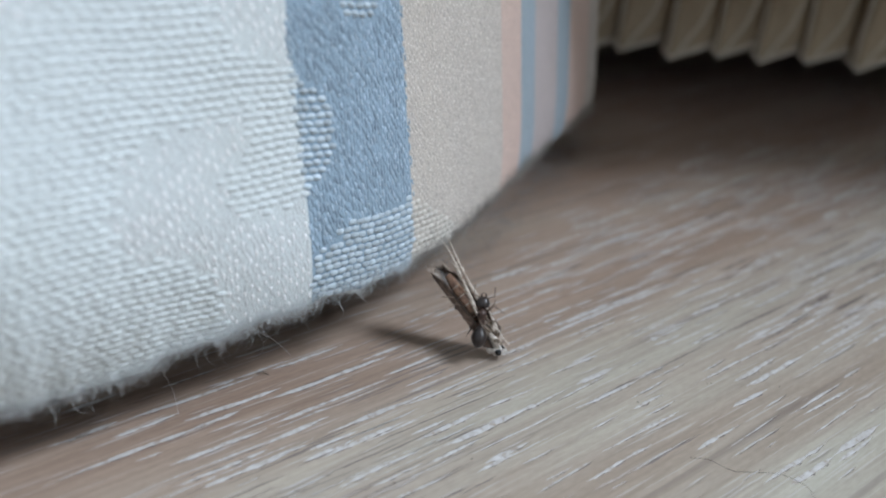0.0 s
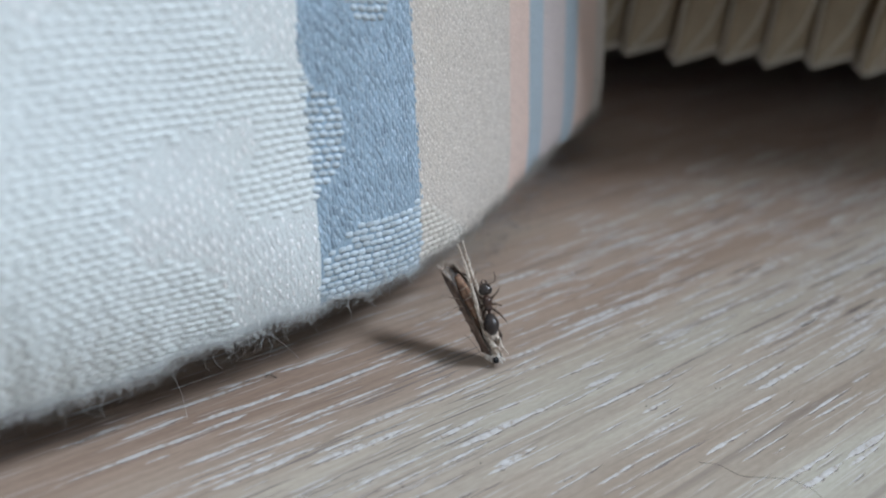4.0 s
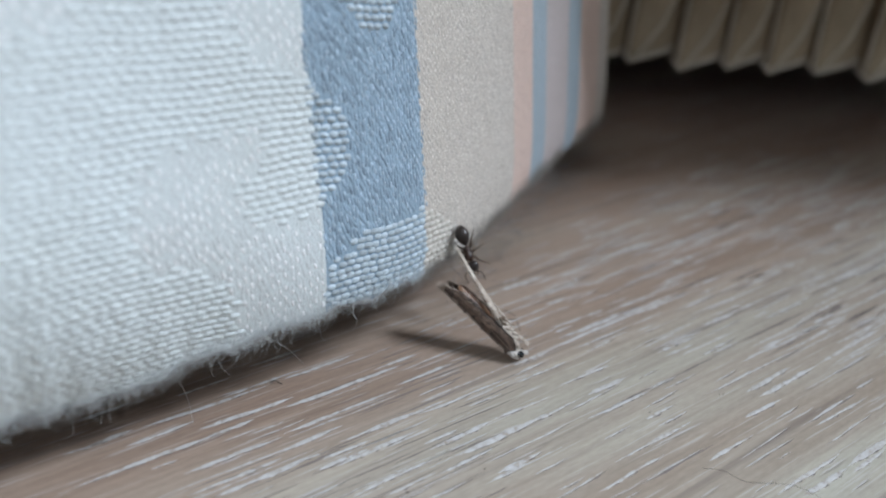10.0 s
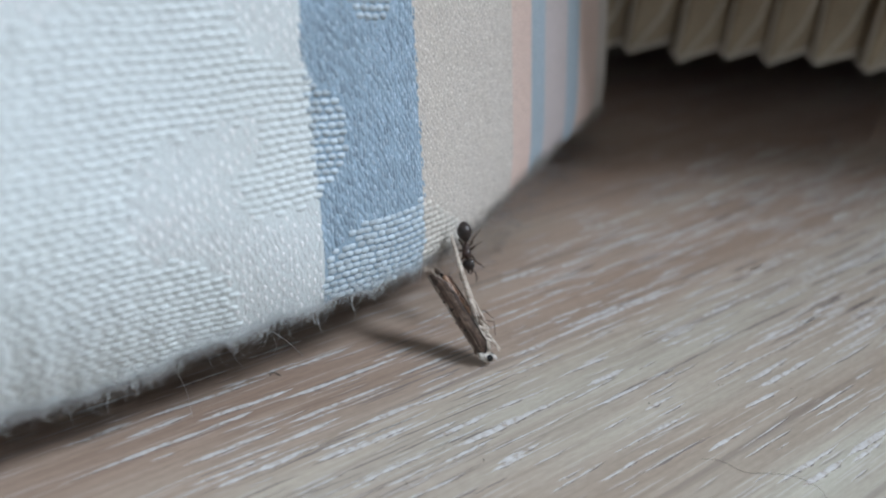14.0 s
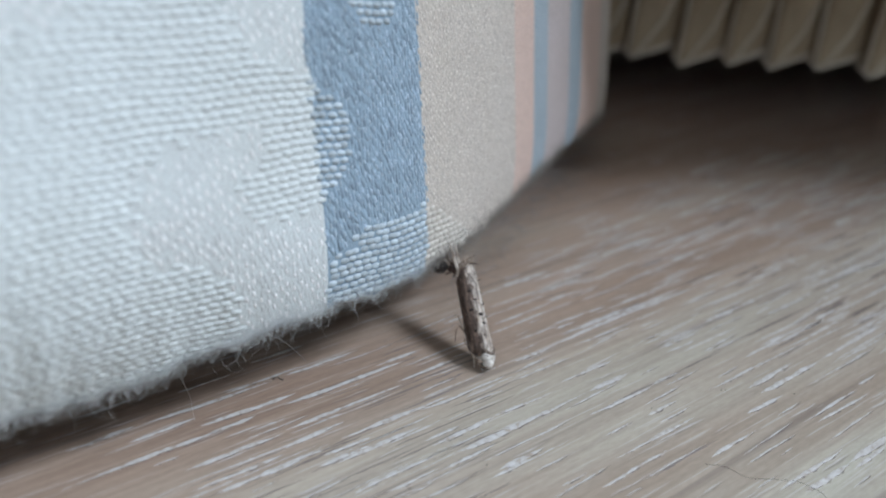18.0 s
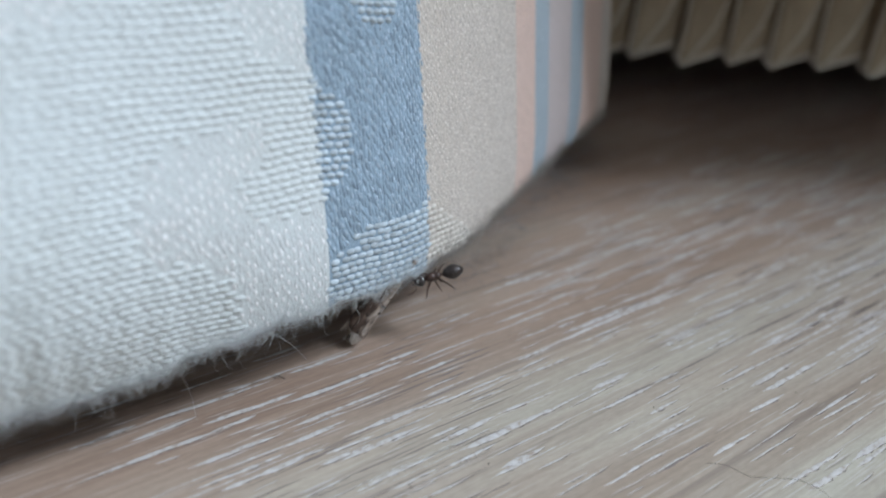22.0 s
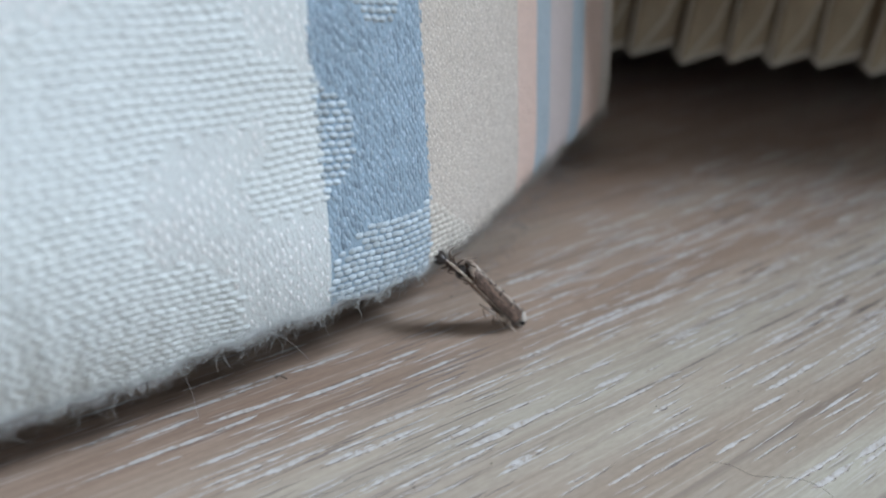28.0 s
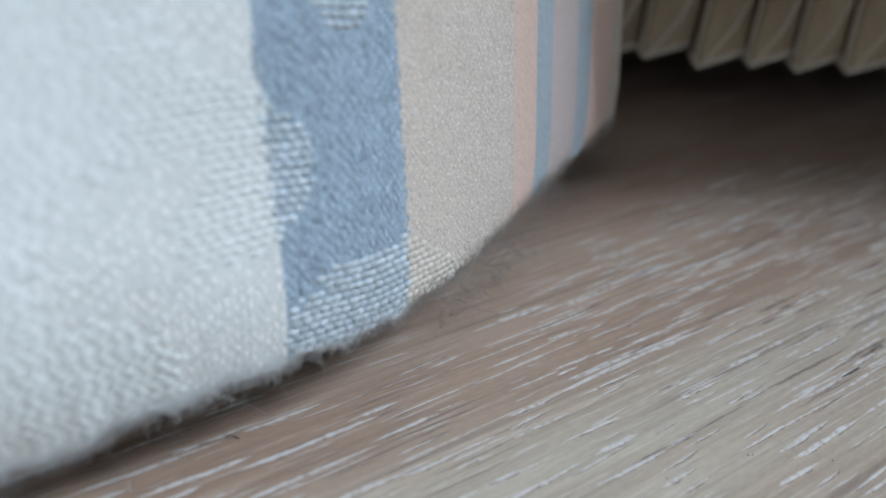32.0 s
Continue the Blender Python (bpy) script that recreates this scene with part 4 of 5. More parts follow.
        leg = part("leg", tube([p - hip for p in fine], [r * MM * (1.2 - 0.85 * k / (n - 1)) * (1.3 if k in (1, 4) else 1) for k in range(n)], 6), mat, moth)
        if len(line) == 6:
            HIND.append((leg, hip))
    for z, y in ((6.3, -1.6), (5.0, -1.25), (7.2, -1.85)):
        part("leg_spur", tube([mm(side * 0.22, y, z) - HIND[-1][1], mm(side * 0.50, y - 0.14, z + 0.65) - HIND[-1][1]], [0.04 * MM, 0.012 * MM], 5), PALE_LIMB, HIND[-1][0])
    tuft = bmesh.new()
    rt = random.Random(side + 20)
    for k in range(46):
        q = rt.uniform(0.0, 1.0)
        p = mm(side * (0.32 - 0.12 * q), -1.1 - 0.62 * q, 4.3 + 2.5 * q) - HIND[-1][1]
        tube([p, p + mm(side * rt.uniform(-0.22, 0.26), rt.uniform(-0.22, 0.16), rt.uniform(0.25, 0.6))], [0.03 * MM, 0.006 * MM], 3, tuft)
    part("tuft", tuft, PALE_LIMB, HIND[-1][0], "pale bristles on the shin")
    part("leg", tube([mm(side * 0.3, -0.7, 2.3), mm(side * 0.75, -1.15, 3.4), mm(side * 1.0, -1.35, 3.1), mm(side * 1.1, -1.55, 2.3)], [0.075 * MM, 0.06 * MM, 0.05 * MM, 0.025 * MM], 5), BROWN_LIMB, moth)
for k in range(2):
    part("leg", tube([mm(-0.6 + 0.05 * k, -0.45, 4.6 + 0.7 * k), mm(-1.1, -0.5, 5.1 + 0.6 * k), mm(-1.6, -0.4, 5.2 + 0.9 * k)], [0.05 * MM, 0.042 * MM, 0.018 * MM], 5), BROWN_LIMB, moth)
part("leg", tube([mm(-0.1, -0.85, 2.7), mm(-0.1, -1.25, 2.75), mm(-0.1, -1.75, 2.35), mm(-0.15, -1.55, 1.95), mm(-0.2, -1.35, 1.5)], [0.06 * MM, 0.05 * MM, 0.045 * MM, 0.035 * MM, 0.015 * MM], 5), BROWN_LIMB, moth)

# ---- the ant: middle at the origin, head towards +z, back towards +y (mm) ----
ant = tagged(new("ant"), "small shiny dark brown ant pulling the dead moth", "ant")
sections = []
for k in range(16):
    q = k / 15
    sections.append((-1.98 + 1.52 * q, 0, 0.04 * math.sin(math.pi * q), max(0.02, 0.54 * math.sin(math.pi * (0.04 + 0.93 * q)) ** 0.7 * (1.05 - 0.1 * q))))
gaster = part("abdomen", spindle(sections, 16, 0.92), GASTER, ant, "shiny black abdomen")
for z in (-1.6, -1.22, -0.85):
    r = float(np.interp(z, [k[0] for k in sections], [k[3] for k in sections]))
    band = bmesh.new()
    ring = [mm((r + 0.004) * math.cos(a), (r + 0.004) * 0.92 * math.sin(a) + 0.03, z) for a in np.linspace(0, 2 * math.pi, 19)]
    part("segment_edge", tube(ring, 0.014 * MM, 4, band, cap=False), THORAX, gaster)
part("petiole", blob(0, 0.06, -0.40, 0.11, 0.17, 0.10), THORAX, ant)
part("thorax", spindle([(-0.34, 0, 0, 0.12), (-0.25, 0, 0.03, 0.25), (-0.08, 0, 0.06, 0.29), (0.04, 0, 0.03, 0.24), (0.16, 0, 0.07, 0.29), (0.36, 0, 0.10, 0.35), (0.55, 0, 0.07, 0.31), (0.70, 0, 0.02, 0.21), (0.80, 0, 0, 0.14)], 14, 1.05), THORAX, ant, "reddish brown thorax")
ant_head = part("head", spindle([(0.80, 0, 0, 0.17), (0.86, 0, 0.0, 0.36), (1.02, 0, 0.01, 0.46), (1.22, 0, 0, 0.45), (1.40, 0, -0.03, 0.38), (1.54, 0, -0.06, 0.27), (1.60, 0, -0.07, 0.14)], 16, 0.78), GASTER, ant)
for sx in (-1, 1):
    part("eye", blob(sx * 0.41, 0.12, 1.16, 0.06, 0.07, 0.09), EYE, ant_head)
    part("mandible", tube([mm(sx * 0.14, -0.08, 1.54), mm(sx * 0.17, -0.12, 1.72), mm(sx * 0.03, -0.14, 1.86)], [0.07 * MM, 0.055 * MM, 0.02 * MM], 6), THORAX, ant_head)
LEGS = []
for sx in (-1, 1):
    for z, reach, sweep in ((0.48, 0.60, 0.75), (0.12, 0.58, -0.25), (-0.18, 0.62, -0.85)):
        leg = part("leg", tube([mm(0, 0, 0), mm(sx * 0.28 * reach, 0.05, sweep * 0.15), mm(sx * 0.72 * reach, 0.12, sweep * 0.55), mm(sx * 0.98 * reach, -0.28, sweep * 0.85), mm(sx * 1.08 * reach, -0.62, sweep * 1.05), mm(sx * 1.28 * reach, -0.75, sweep * 1.25)],
                               [0.08 * MM, 0.10 * MM, 0.065 * MM, 0.055 * MM, 0.034 * MM, 0.018 * MM], 6), LIMB, ant)
        LEGS.append((leg, (sx * 0.2, -0.16, z), sx))
    feeler = part("antenna", tube([mm(0, 0, 0), mm(sx * 0.42, 0.1, 0.22), mm(sx * 0.55, 0.12, 0.28), mm(sx * 0.58, -0.05, 0.62), mm(sx * 0.50, -0.18, 0.95)], [0.034 * MM, 0.03 * MM, 0.034 * MM, 0.036 * MM, 0.03 * MM], 6), LIMB, ant)
    LEGS.append((feeler, (sx * 0.12, 0.1, 1.44), sx))

# ---- lint, hair and crumbs ----
LINT = cotton("lint", (0.62, 0.62, 0.60), 0.05)
bsdf(LINT).inputs["Alpha"].default_value = 0.75
HAIR = material("brown_hair", (0.10, 0.07, 0.05), 0.4)
bsdf(HAIR).inputs["Alpha"].default_value = 0.5
CRUMB = chitin("dark_crumb", (0.03, 0.025, 0.02), (0.10, 0.08, 0.06), 0.7)
FLUFF = material("grey_dust", (0.30, 0.29, 0.28), 0.95)


def thread(name, points, radius, mat, label, category):
    smooth = []
    for i in range(len(points) - 1):
        p0, p1, p2, p3 = [Vector(points[min(max(i + k, 0), len(points) - 1)]) for k in (-1, 0, 1, 2)]
        for t in np.linspace(0, 1, 7)[:-1]:
            smooth.append(0.5 * ((2 * p1) + (p2 - p0) * t + (2 * p0 - 5 * p1 + 4 * p2 - p3) * t * t + (3 * p1 - p0 - 3 * p2 + p3) * t ** 3))
    smooth.append(Vector(points[-1]))
    return tagged(part(name, tube([p * MM for p in smooth], radius * MM, 5), mat), label, category)


thread("lint_thread", [(-10.08, -4.05, 7.41), (-9.30, -0.97, 4.13), (-8.91, 2.51, 0.05)], 0.012, LINT, "fine white lint thread hanging from the bedspread hem", "lint")
thread("lint_thread", [(-13.83, -7.60, 6.99), (-14.71, -4.23, 2.20), (-14.62, -4.12, 0.04)], 0.010, LINT, "fine white lint thread hanging from the bedspread hem", "lint")
thread("lint_thread", [(1.51, 10.63, 6.19), (2.65, 10.38, 5.83), (3.23, 13.81, 5.52)], 0.012, LINT, "looped white lint thread at the bedspread hem", "lint")
thread("hair", [(17.22, -5.00, 0.04), (18.42, -5.08, 0.04), (19.57, -5.86, 0.04), (20.94, -5.88, 0.04), (22.63, -5.96, 0.04), (23.83, -6.83, 0.04), (23.91, -7.89, 0.04)], 0.013, HAIR, "fine brown hair lying on the laminate floor", "hair")
thread("curled_lint", [(-10.72, 0.22, 0.05), (-10.62, 0.34, 0.16), (-10.40, 0.33, 0.22), (-10.22, 0.36, 0.10), (-9.98, 0.28, 0.05)], 0.035, CRUMB, "tiny dark curled scrap on the floor", "lint")


def crumb(x, y, r):
    bm = bmesh.new()
    bmesh.ops.create_icosphere(bm, subdivisions=2, radius=1.0)
    for v in bm.verts:
        v.co = Vector((x, y, r * 0.55)) * MM + v.co * r * MM * (1 + 0.4 * noise.noise(v.co * 1.7 + Vector((x, y, 0)))) * 0.8
        v.co.z = max(v.co.z, 0.0)
    tagged(part("crumb", bm, CRUMB), "tiny dark crumb on the laminate floor", "crumb", "crumbs on the floor")


crumb(20.22, 2.26, 0.06)
crumb(25.36, 2.41, 0.05)
crumb(3.70, -6.24, 0.07)
crumb(-0.82, -8.49, 0.08)
crumb(15.00, 14.59, 0.07)
crumb(20.52, 2.30, 0.06)
crumb(14.90, -0.10, 0.06)
crumb(7.06, -3.44, 0.03)
FLUFF_AT = (11.43, 34.31)

# a wisp of dust under the fold of the bedspread
bm = bmesh.new()
rd = random.Random(3)
for _ in range(90):
    c = Vector((FLUFF_AT[0] + rd.gauss(0, 1.6), FLUFF_AT[1] + rd.gauss(0, 2.4), abs(rd.gauss(0, 0.7)) + 0.05))
    d = Vector((rd.uniform(-1, 1), rd.uniform(-1, 1), rd.uniform(-0.3, 0.4)))
    e = Vector((rd.uniform(-1, 1), rd.uniform(-1, 1), rd.uniform(-0.2, 0.2)))
    pts = [c, c + d * 0.6, c + d * 1.1 + e * 0.4, c + d * 1.4 + e * 1.0]
    tube([Vector((p.x, p.y, max(p.z, 0.03))) * MM for p in pts], 0.016 * MM, 3, bm)
tagged(part("dust_wisp", bm, FLUFF), "grey wisp of dust on the floor beside the bedspread", "dust", kind="stuff")


# grey lint caught along the foot of the bedspread
bm = bmesh.new()
for _ in range(420):
    s = rd.uniform(9, 45)
    c = Vector(cloth(s, abs(rd.gauss(0, 1.6)) + 0.1, rd.uniform(-2.5, 0.4))) / MM
    d = Vector((rd.uniform(-1, 1), rd.uniform(-1, 1), rd.uniform(-0.5, 0.5)))
    e = Vector((rd.uniform(-1, 1), rd.uniform(-1, 1), rd.uniform(-0.4, 0.4)))
    pts = [c, c + d * 0.4, c + d * 0.7 + e * 0.3, c + d * 0.9 + e * 0.8]
    tube([Vector((p.x, p.y, max(p.z, 0.03))) * MM for p in pts], rd.uniform(0.010, 0.02) * MM, 3, bm)
tagged(part("hem_lint", bm, FLUFF), "grey lint gathered on the floor along the bedspread hem", "lint", kind="stuff")


# ---- the nearest cross stitches of the hem, one by one ----
def unit_stitch():
    nu, nv = 6, 5
    bm = bmesh.new()
    grid = []
    for i in range(nu + 1):
        u = -1 + 2 * i / nu
        col = []
        for j in range(nv + 1):
            v = -1 + 2 * j / nv
            h = math.sqrt(max(0, 1 - abs(u) ** 2.4)) * math.sqrt(max(0, 1 - abs(v) ** 2.6))
            col.append(bm.verts.new((u * (1 - 0.25 * v * v) / 2, v * (1 - 0.2 * u * u) / 2, h)))
        grid.append(col)
    for i in range(nu):
        for j in range(nv):
            bm.faces.new((grid[i][j], grid[i + 1][j], grid[i + 1][j + 1], grid[i][j + 1]))
    me = bpy.data.meshes.new("stitch")
    bm.to_mesh(me)
    bm.free()
    me.polygons.foreach_set("use_smooth", [True] * len(me.polygons))
    return me


STITCH = {True: unit_stitch(), False: unit_stitch()}
STITCH[True].materials.append(PALE_BLUE_PIECE)
STITCH[False].materials.append(CREAM_PIECE)
near_stitches.sort(key=lambda k: k[3])
for stripe, blue, s, z, w, l, h, _, fall in near_stitches[:300]:
    o = Vector(cloth(s, z, -0.05))
    right = (Vector(cloth(s + 0.1, z)) - Vector(cloth(s - 0.1, z))).normalized()
    up = (Vector(cloth(s, z + 0.1)) - Vector(cloth(s, z - 0.1))).normalized()
    face_out = right.cross(up).normalized()
    tilt = Matrix.Rotation(math.atan(fall) + random.uniform(-0.1, 0.1), 4, "Z")
    ob = new("stitch", STITCH[blue])
    ob.parent = stripe
    ob.matrix_local = Matrix.Translation(o) @ Matrix((right, up, face_out)).transposed().to_4x4() @ tilt @ Matrix.Diagonal((w * 1.02 * MM, l * 1.02 * MM, h * MM, 1))


def motions():
    walk(moth, [
        (0, pose(0.00581, 0.00373, 0.00035, -43.7, -7.0, 59.3)),
        (0.5, pose(0.00572, 0.00370, 0.00035, -43.4, -6.1, 58.0)),
        (1, pose(0.00501, 0.00312, 0.00035, -38.0, -5.5, 52.7)),
        (1.5, pose(0.00479, 0.00286, 0.00035, -35.4, -7.9, 45.2)),
        (2, pose(0.00455, 0.00283, 0.00035, -34.2, -8.0, 41.2)),
        (2.5, pose(0.00382, 0.00257, 0.00035, -30.7, -4.8, 38.5)),
        (3, pose(0.00490, 0.00319, 0.00035, -35.2, -7.2, 50.0)),
        (3.5, pose(0.00503, 0.00318, 0.00035, -36.3, -6.3, 52.0)),
        (5.5, pose(0.00515, 0.00332, 0.00035, -37.1, -6.3, 54.9)),
        (6, pose(0.00517, 0.00328, 0.00035, -37.9, -6.4, 56.6)),
        (6.5, pose(0.00523, 0.00341, 0.00035, -39.6, -5.7, 56.1)),
        (7, pose(0.00536, 0.00344, 0.00035, -41.3, -6.0, 56.7)),
        (7.5, pose(0.00535, 0.00340, 0.00035, -41.5, -4.8, 57.9)),
        (8, pose(0.00533, 0.00347, 0.00035, -41.1, -5.4, 58.6)),
        (8.5, pose(0.00538, 0.00344, 0.00035, -39.4, -3.1, 60.3)),
        (9, pose(0.00544, 0.00348, 0.00035, -43.5, -0.2, 65.1)),
        (9.5, pose(0.00562, 0.00381, 0.00035, -44.3, 4.9, 71.4)),
        (10, pose(0.00650, 0.00457, 0.00035, -51.4, 15.1, 82.4)),
        (10.5, pose(0.00735, 0.00509, 0.00035, -54.9, 30.7, 89.0)),
        (11, pose(0.00696, 0.00454, 0.00035, -50.3, 31.2, 88.5)),
        (11.5, pose(0.00699, 0.00457, 0.00035, -51.2, 30.4, 90.3)),
        (12, pose(0.00663, 0.00431, 0.00035, -48.5, 29.8, 91.1)),
        (12.5, pose(0.00630, 0.00417, 0.00035, -45.8, 29.7, 94.4)),
        (13, pose(0.00581, 0.00376, 0.00035, -41.2, 29.3, 94.5)),
        (13.5, pose(0.00515, 0.00321, 0.00035, -41.1, 23.3, 88.1)),
        (14, pose(0.00424, 0.00290, 0.00035, -37.9, 17.1, 81.9)),
        (14.5, pose(0.00369, 0.00270, 0.00035, -32.6, 20.2, 86.9)),
        (16.5, pose(0.00443, 0.00289, 0.00035, 14.5, 37.5, 163.7)),
        (17, pose(0.00488, 0.00296, 0.00035, 35.6, 16.6, -157.4)),
        (17.5, pose(0.00483, 0.00271, 0.00035, 43.2, 11.6, -154.9)),
        (18, pose(0.00393, 0.00255, 0.00035, 40.4, -20.7, -134.9)),
        (18.5, pose(-0.00075, 0.00207, 0.00035, 21.9, -43.0, -135.2)),
        (18.7, pose(-0.00263, 0.00256, 0.00035, 4.4, -52.3, -125.4)),
        (19, pose(-0.00444, 0.00366, 0.00035, -14.0, -52.8, -120.2)),
        (19.5, pose(-0.00550, 0.00499, 0.00035, -37.0, -40.6, -103.3)),
        (20, pose(-0.00506, 0.00896, 0.00035, -76.1, -37.4, -41.7)),
        (20.5, pose(-0.00506, 0.00897, 0.00035, -78.1, -22.8, -37.8)),
        (21, pose(-0.00500, 0.00896, 0.00035, -78.1, -22.8, -37.8)),
        (21.5, pose(-0.00556, 0.00825, 0.00035, -73.8, -47.0, -45.1)),
        (22, pose(-0.00612, 0.00439, 0.00035, -20.9, -27.1, -117.0)),
        (22.2, pose(-0.00222, 0.00113, 0.00035, 24.0, -25.3, -152.6)),
        (22.5, pose(0.00079, 0.00195, 0.00035, 34.2, -0.3, -156.9)),
        (23, pose(0.00113, 0.00135, 0.00035, 39.7, -3.9, -153.3)),
        (23.5, pose(0.00148, 0.00144, 0.00035, 39.5, -3.1, -152.7)),
        (24, pose(0.00300, 0.00184, 0.00035, 41.0, 3.2, -148.5)),
        (24.5, pose(0.00617, 0.00456, 0.00035, 44.8, 15.3, -130.7)),
        (25, pose(0.00763, 0.00611, 0.00035, 59.8, 16.4, -120.4)),
        (25.5, pose(0.00567, 0.00387, 0.00035, 50.3, 19.4, -125.2)),
        (27.5, pose(0.00692, 0.00617, 0.00035, 37.6, 28.7, -122.1)),
        (27.75, pose(0.00670, 0.00720, 0.00035, 43.1, 5.8, -84.3)),
        (28, pose(0.00642, 0.00826, 0.00035, 40.9, -10.7, -54.3)),
        (28.5, pose(0.00630, 0.00872, 0.00035, 40.8, -11.7, -49.4)),
        (29, pose(0.00646, 0.00829, 0.00035, 40.9, -12.4, -49.1)),
        (29.3, pose(0.00640, 0.00910, 0.00035, 44.1, -12.1, -45.2)),
        (29.6, pose(0.00606, 0.01007, 0.00035, 40.5, -45.5, -76.4)),
        (29.8, pose(0.00259, 0.00961, 0.00035, 68.0, -77.7, -127.1)),
        (30, pose(0.00286, 0.01130, 0.00035, -77.5, -74.4, -0.7)),
        (30.4, pose(0.00166, 0.01430, 0.00025, -77.5, -74.4, -0.7)),
        (30.7, pose(0.00016, 0.01880, 0.00015, -77.5, -74.4, -0.7)),
        (31.2, pose(-0.00584, 0.02480, -0.00005, -77.5, -74.4, -0.7)),
        (32, pose(-0.00784, 0.02680, -0.00005, -77.5, -74.4, -0.7)),
    ])
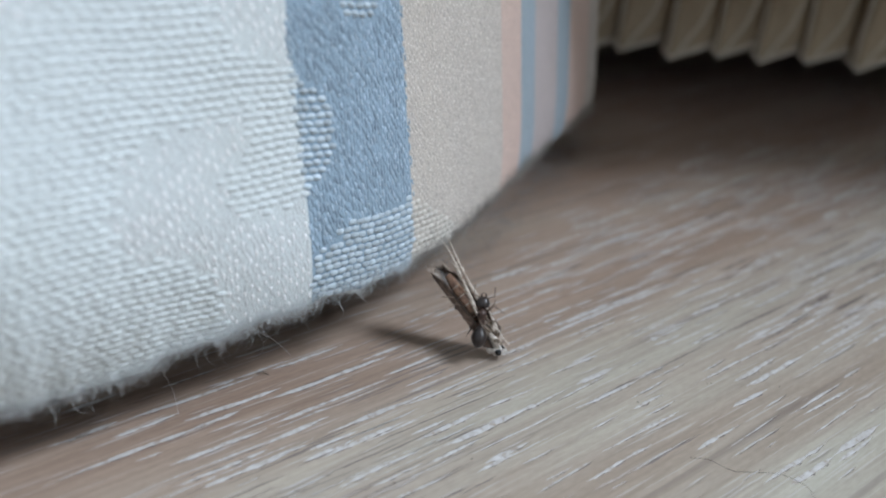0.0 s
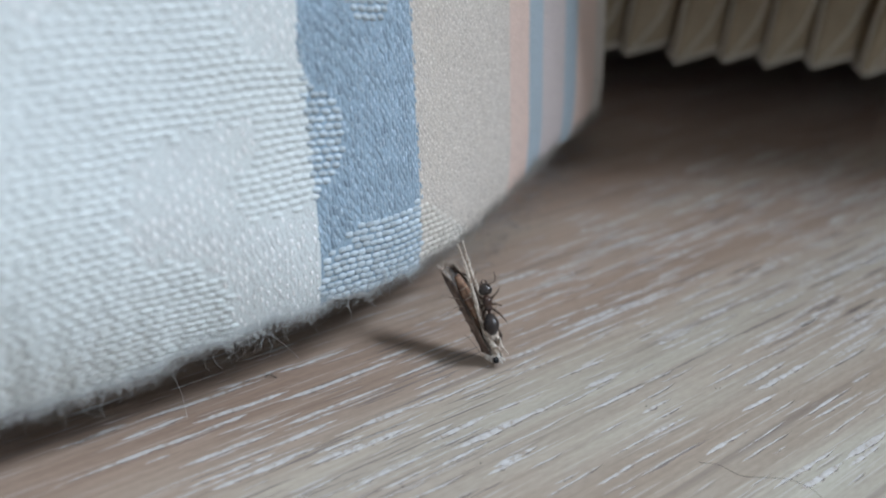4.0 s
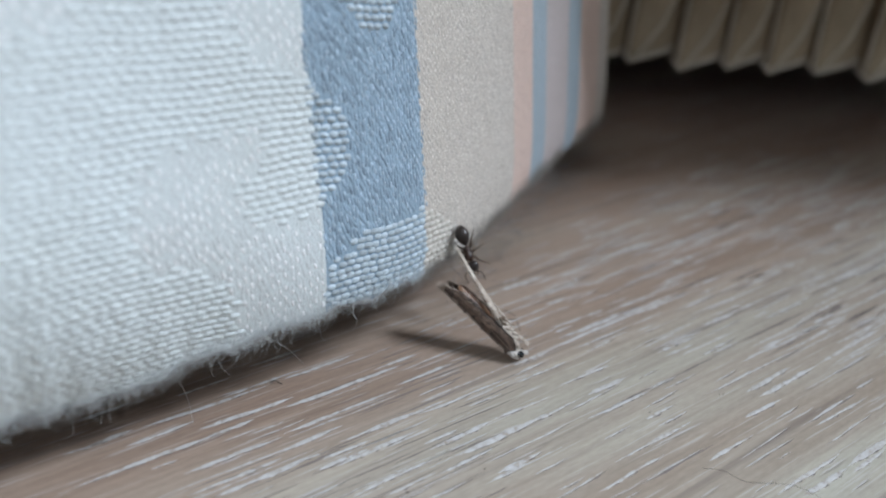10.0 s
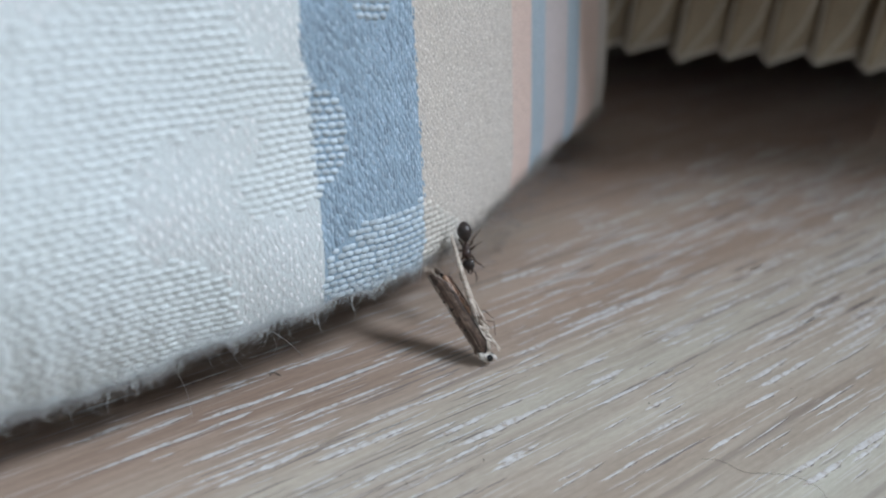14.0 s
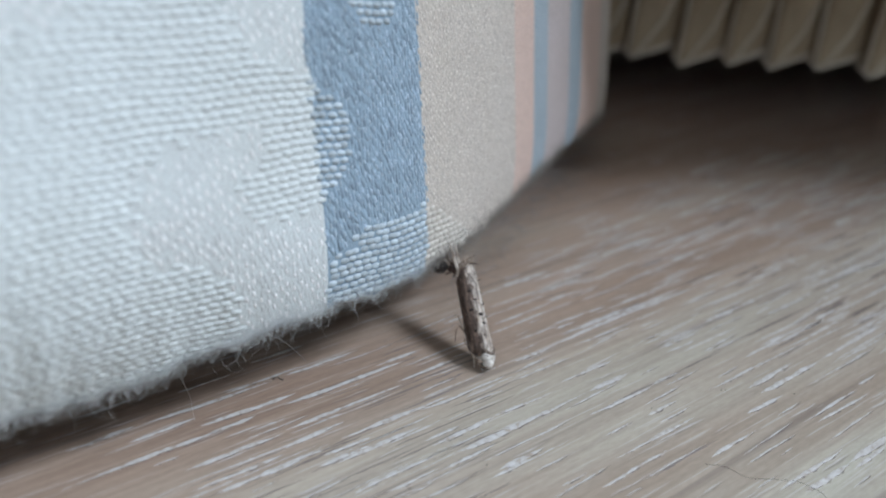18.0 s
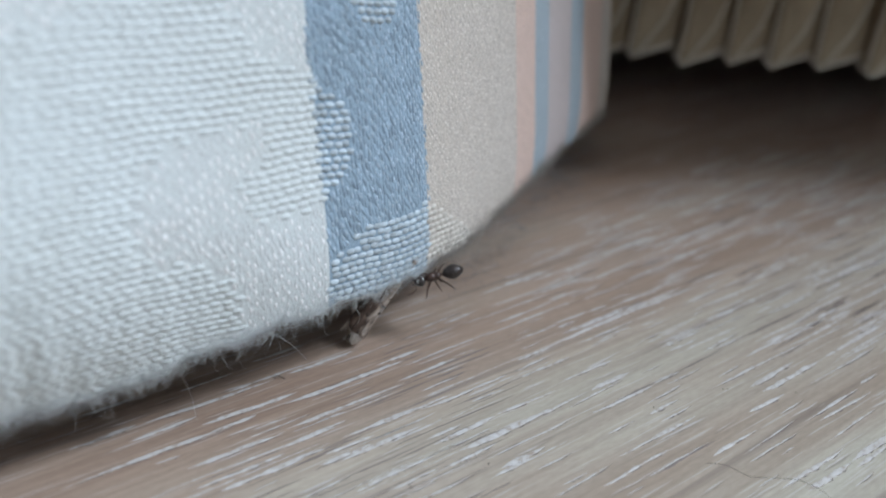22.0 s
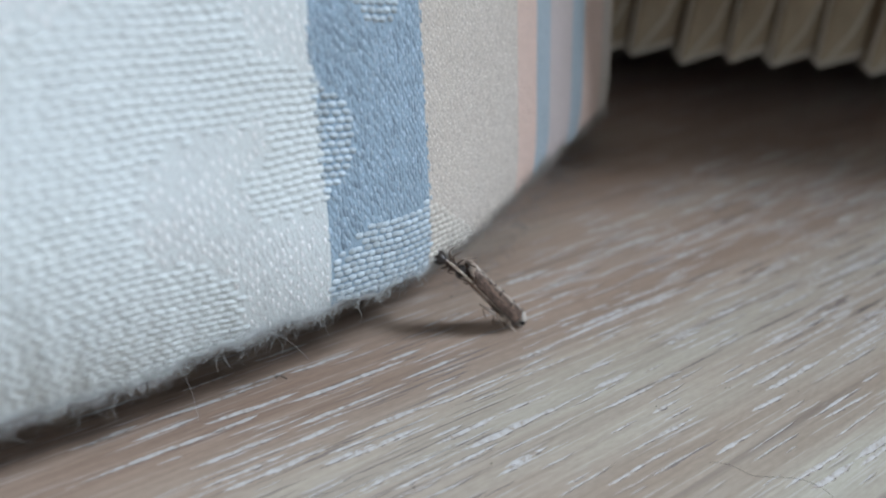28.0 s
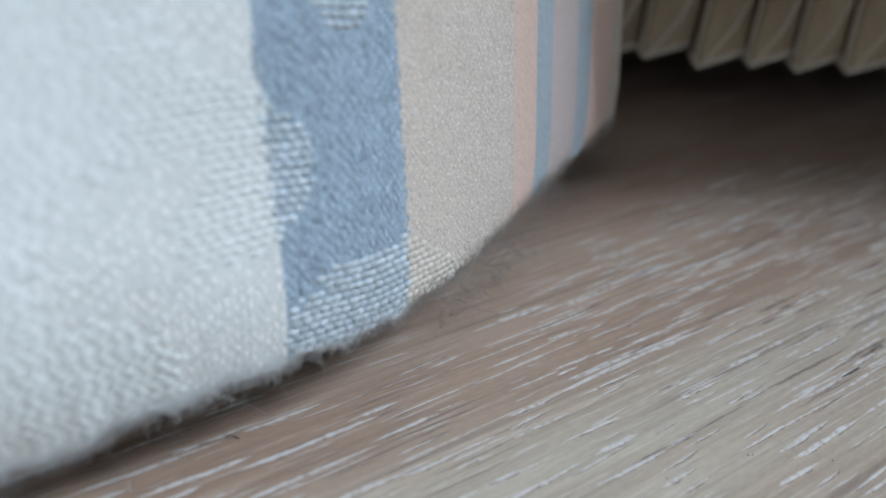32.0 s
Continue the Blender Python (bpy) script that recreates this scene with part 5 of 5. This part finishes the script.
    walk(ant, [
        (0, pose(0.00415, 0.00373, 0.00324, 30.7, -2.8, 177.7)),
        (0.5, pose(0.00399, 0.00367, 0.00306, 30.6, -7.6, 175.2)),
        (1, pose(0.00326, 0.00320, 0.00345, 31.4, -14.5, 171.0)),
        (1.5, pose(0.00300, 0.00289, 0.00331, 30.7, -8.5, 174.7)),
        (2, pose(0.00277, 0.00306, 0.00368, 30.6, -7.6, 175.2)),
        (2.5, pose(0.00299, 0.00304, 0.00425, 30.4, -1.5, 178.9)),
        (3, pose(0.00386, 0.00353, 0.00419, 31.0, 10.8, -173.8)),
        (3.5, pose(0.00401, 0.00364, 0.00441, 31.1, 11.3, -173.5)),
        (5.5, pose(0.00345, 0.00401, 0.00525, 31.9, 16.0, -170.5)),
        (6, pose(0.00335, 0.00406, 0.00554, 31.7, 15.4, -170.8)),
        (6.5, pose(0.00355, 0.00433, 0.00541, 32.7, 20.7, -167.3)),
        (7, pose(0.00337, 0.00461, 0.00582, 34.6, 26.3, -163.3)),
        (7.5, pose(0.00296, 0.00470, 0.00618, 39.8, 38.5, -152.7)),
        (8, pose(0.00279, 0.00504, 0.00701, 32.8, 22.1, -166.4)),
        (8.5, pose(0.00226, 0.00525, 0.00793, 46.2, 1.0, -179.4)),
        (9, pose(0.00165, 0.00763, 0.00615, 50.4, -36.8, 86.8)),
        (9.5, pose(0.00200, 0.00856, 0.00627, 161.2, -32.1, -18.6)),
        (10, pose(0.00212, 0.00919, 0.00621, 161.5, -32.6, -18.4)),
        (10.5, pose(0.00233, 0.01001, 0.00591, 160.2, -29.4, -19.7)),
        (11, pose(0.00236, 0.00989, 0.00618, 160.1, -29.2, -19.7)),
        (11.5, pose(0.00229, 0.00954, 0.00606, 159.3, -28.8, -19.8)),
        (12, pose(0.00233, 0.00943, 0.00631, 159.4, -29.3, -19.5)),
        (12.5, pose(0.00226, 0.00922, 0.00637, 159.2, -28.3, -20.0)),
        (13, pose(0.00226, 0.00906, 0.00636, 158.6, -26.9, -20.6)),
        (13.5, pose(0.00208, 0.00848, 0.00625, 156.9, -22.9, -22.4)),
        (14, pose(0.00214, 0.00832, 0.00619, 157.0, -23.3, -22.2)),
        (14.5, pose(0.00205, 0.00830, 0.00625, 154.6, -18.2, -24.5)),
        (16.5, pose(0.00252, 0.00681, 0.00577, 103.6, -24.6, -1.6)),
        (17, pose(0.00226, 0.00716, 0.00574, 76.9, 0.1, -7.3)),
        (17.5, pose(0.00118, 0.00782, 0.00526, 26.3, -50.6, 89.8)),
        (18, pose(0.00101, 0.00802, 0.00497, 27.8, -74.0, 115.0)),
        (18.5, pose(0.00037, 0.00789, 0.00517, 12.2, -70.0, 118.8)),
        (19, pose(-0.00003, 0.00807, 0.00542, 9.3, -69.8, 125.7)),
        (19.5, pose(-0.00009, 0.00798, 0.00547, 43.0, -47.1, 83.3)),
        (20, pose(-0.00014, 0.01458, 0.00108, 118.1, 33.3, -59.1)),
        (20.5, pose(-0.00032, 0.01444, 0.00086, 111.7, 36.0, -66.1)),
        (21, pose(0.00019, 0.01443, 0.00082, 99.7, 39.0, -79.3)),
        (21.5, pose(-0.00049, 0.01370, 0.00079, 98.4, 39.2, -80.7)),
        (22, pose(-0.00027, 0.00618, 0.00530, 110.4, 36.5, -67.6)),
        (22.2, pose(0.00067, 0.00563, 0.00537, 103.7, 16.4, -30.4)),
        (22.5, pose(0.00091, 0.00639, 0.00554, 85.5, 14.9, -21.8)),
        (23, pose(0.00091, 0.00666, 0.00549, 83.8, 16.6, -22.6)),
        (23.5, pose(0.00120, 0.00672, 0.00561, 77.3, 10.3, -14.2)),
        (24, pose(0.00127, 0.00696, 0.00587, 78.9, 7.9, -13.4)),
        (24.5, pose(0.00136, 0.00804, 0.00557, 76.0, 17.9, -20.2)),
        (25, pose(0.00207, 0.00986, 0.00444, 81.6, 2.9, -11.1)),
        (25.5, pose(0.00231, 0.00744, 0.00572, 87.5, 1.9, -12.8)),
        (27.5, pose(0.00118, 0.00726, 0.00601, 88.8, -65.6, 37.6)),
        (28, pose(0.00058, 0.00708, 0.00571, 89.8, -70.2, 45.0)),
        (28.5, pose(0.00062, 0.00715, 0.00555, 101.7, -67.0, 33.9)),
        (29, pose(0.00089, 0.00692, 0.00585, 108.5, -69.6, 35.9)),
        (29.3, pose(0.00113, 0.00712, 0.00552, 85.1, -65.7, 40.0)),
        (29.6, pose(0.00157, 0.01146, 0.00302, 111.1, -67.9, 31.9)),
        (29.8, pose(-0.00123, 0.01489, 0.00061, 103.8, -67.3, 39.9)),
        (30, pose(0.00073, 0.01741, 0.00078, 47.0, -70.3, 83.6)),
        (30.4, pose(-0.00047, 0.02041, 0.00068, 47.0, -70.3, 83.6)),
        (30.7, pose(-0.00197, 0.02491, 0.00058, 47.0, -70.3, 83.6)),
        (31.2, pose(-0.00797, 0.03091, 0.00038, 47.0, -70.3, 83.6)),
        (32, pose(-0.00997, 0.03291, 0.00038, 47.0, -70.3, 83.6)),
    ])
    # the moth's hind legs: stretched out while the ant pulls at them, then folded along the belly
    for leg, hip in HIND:
        walk(leg, [(t, pose(*hip, a, 0, 0)) for t, a in ((0, 0), (14.8, 0), (16.4, -13), (27.4, -13), (28.0, -15), (32, -15))])
    for n, (leg, hip, sx) in enumerate(LEGS):
        rows = []
        for k in range(81):
            t = 0.4 * k
            busy = 1.0 if t < 31 else 0.3
            a = 13 * busy * math.sin(5.1 * t + n * 2.2)
            b = 7 * busy * math.sin(3.3 * t + n * 1.1)
            rows.append((t, pose(hip[0] * MM, hip[1] * MM, hip[2] * MM, b, a * sx, 0)))
        walk(leg, rows)


motions()
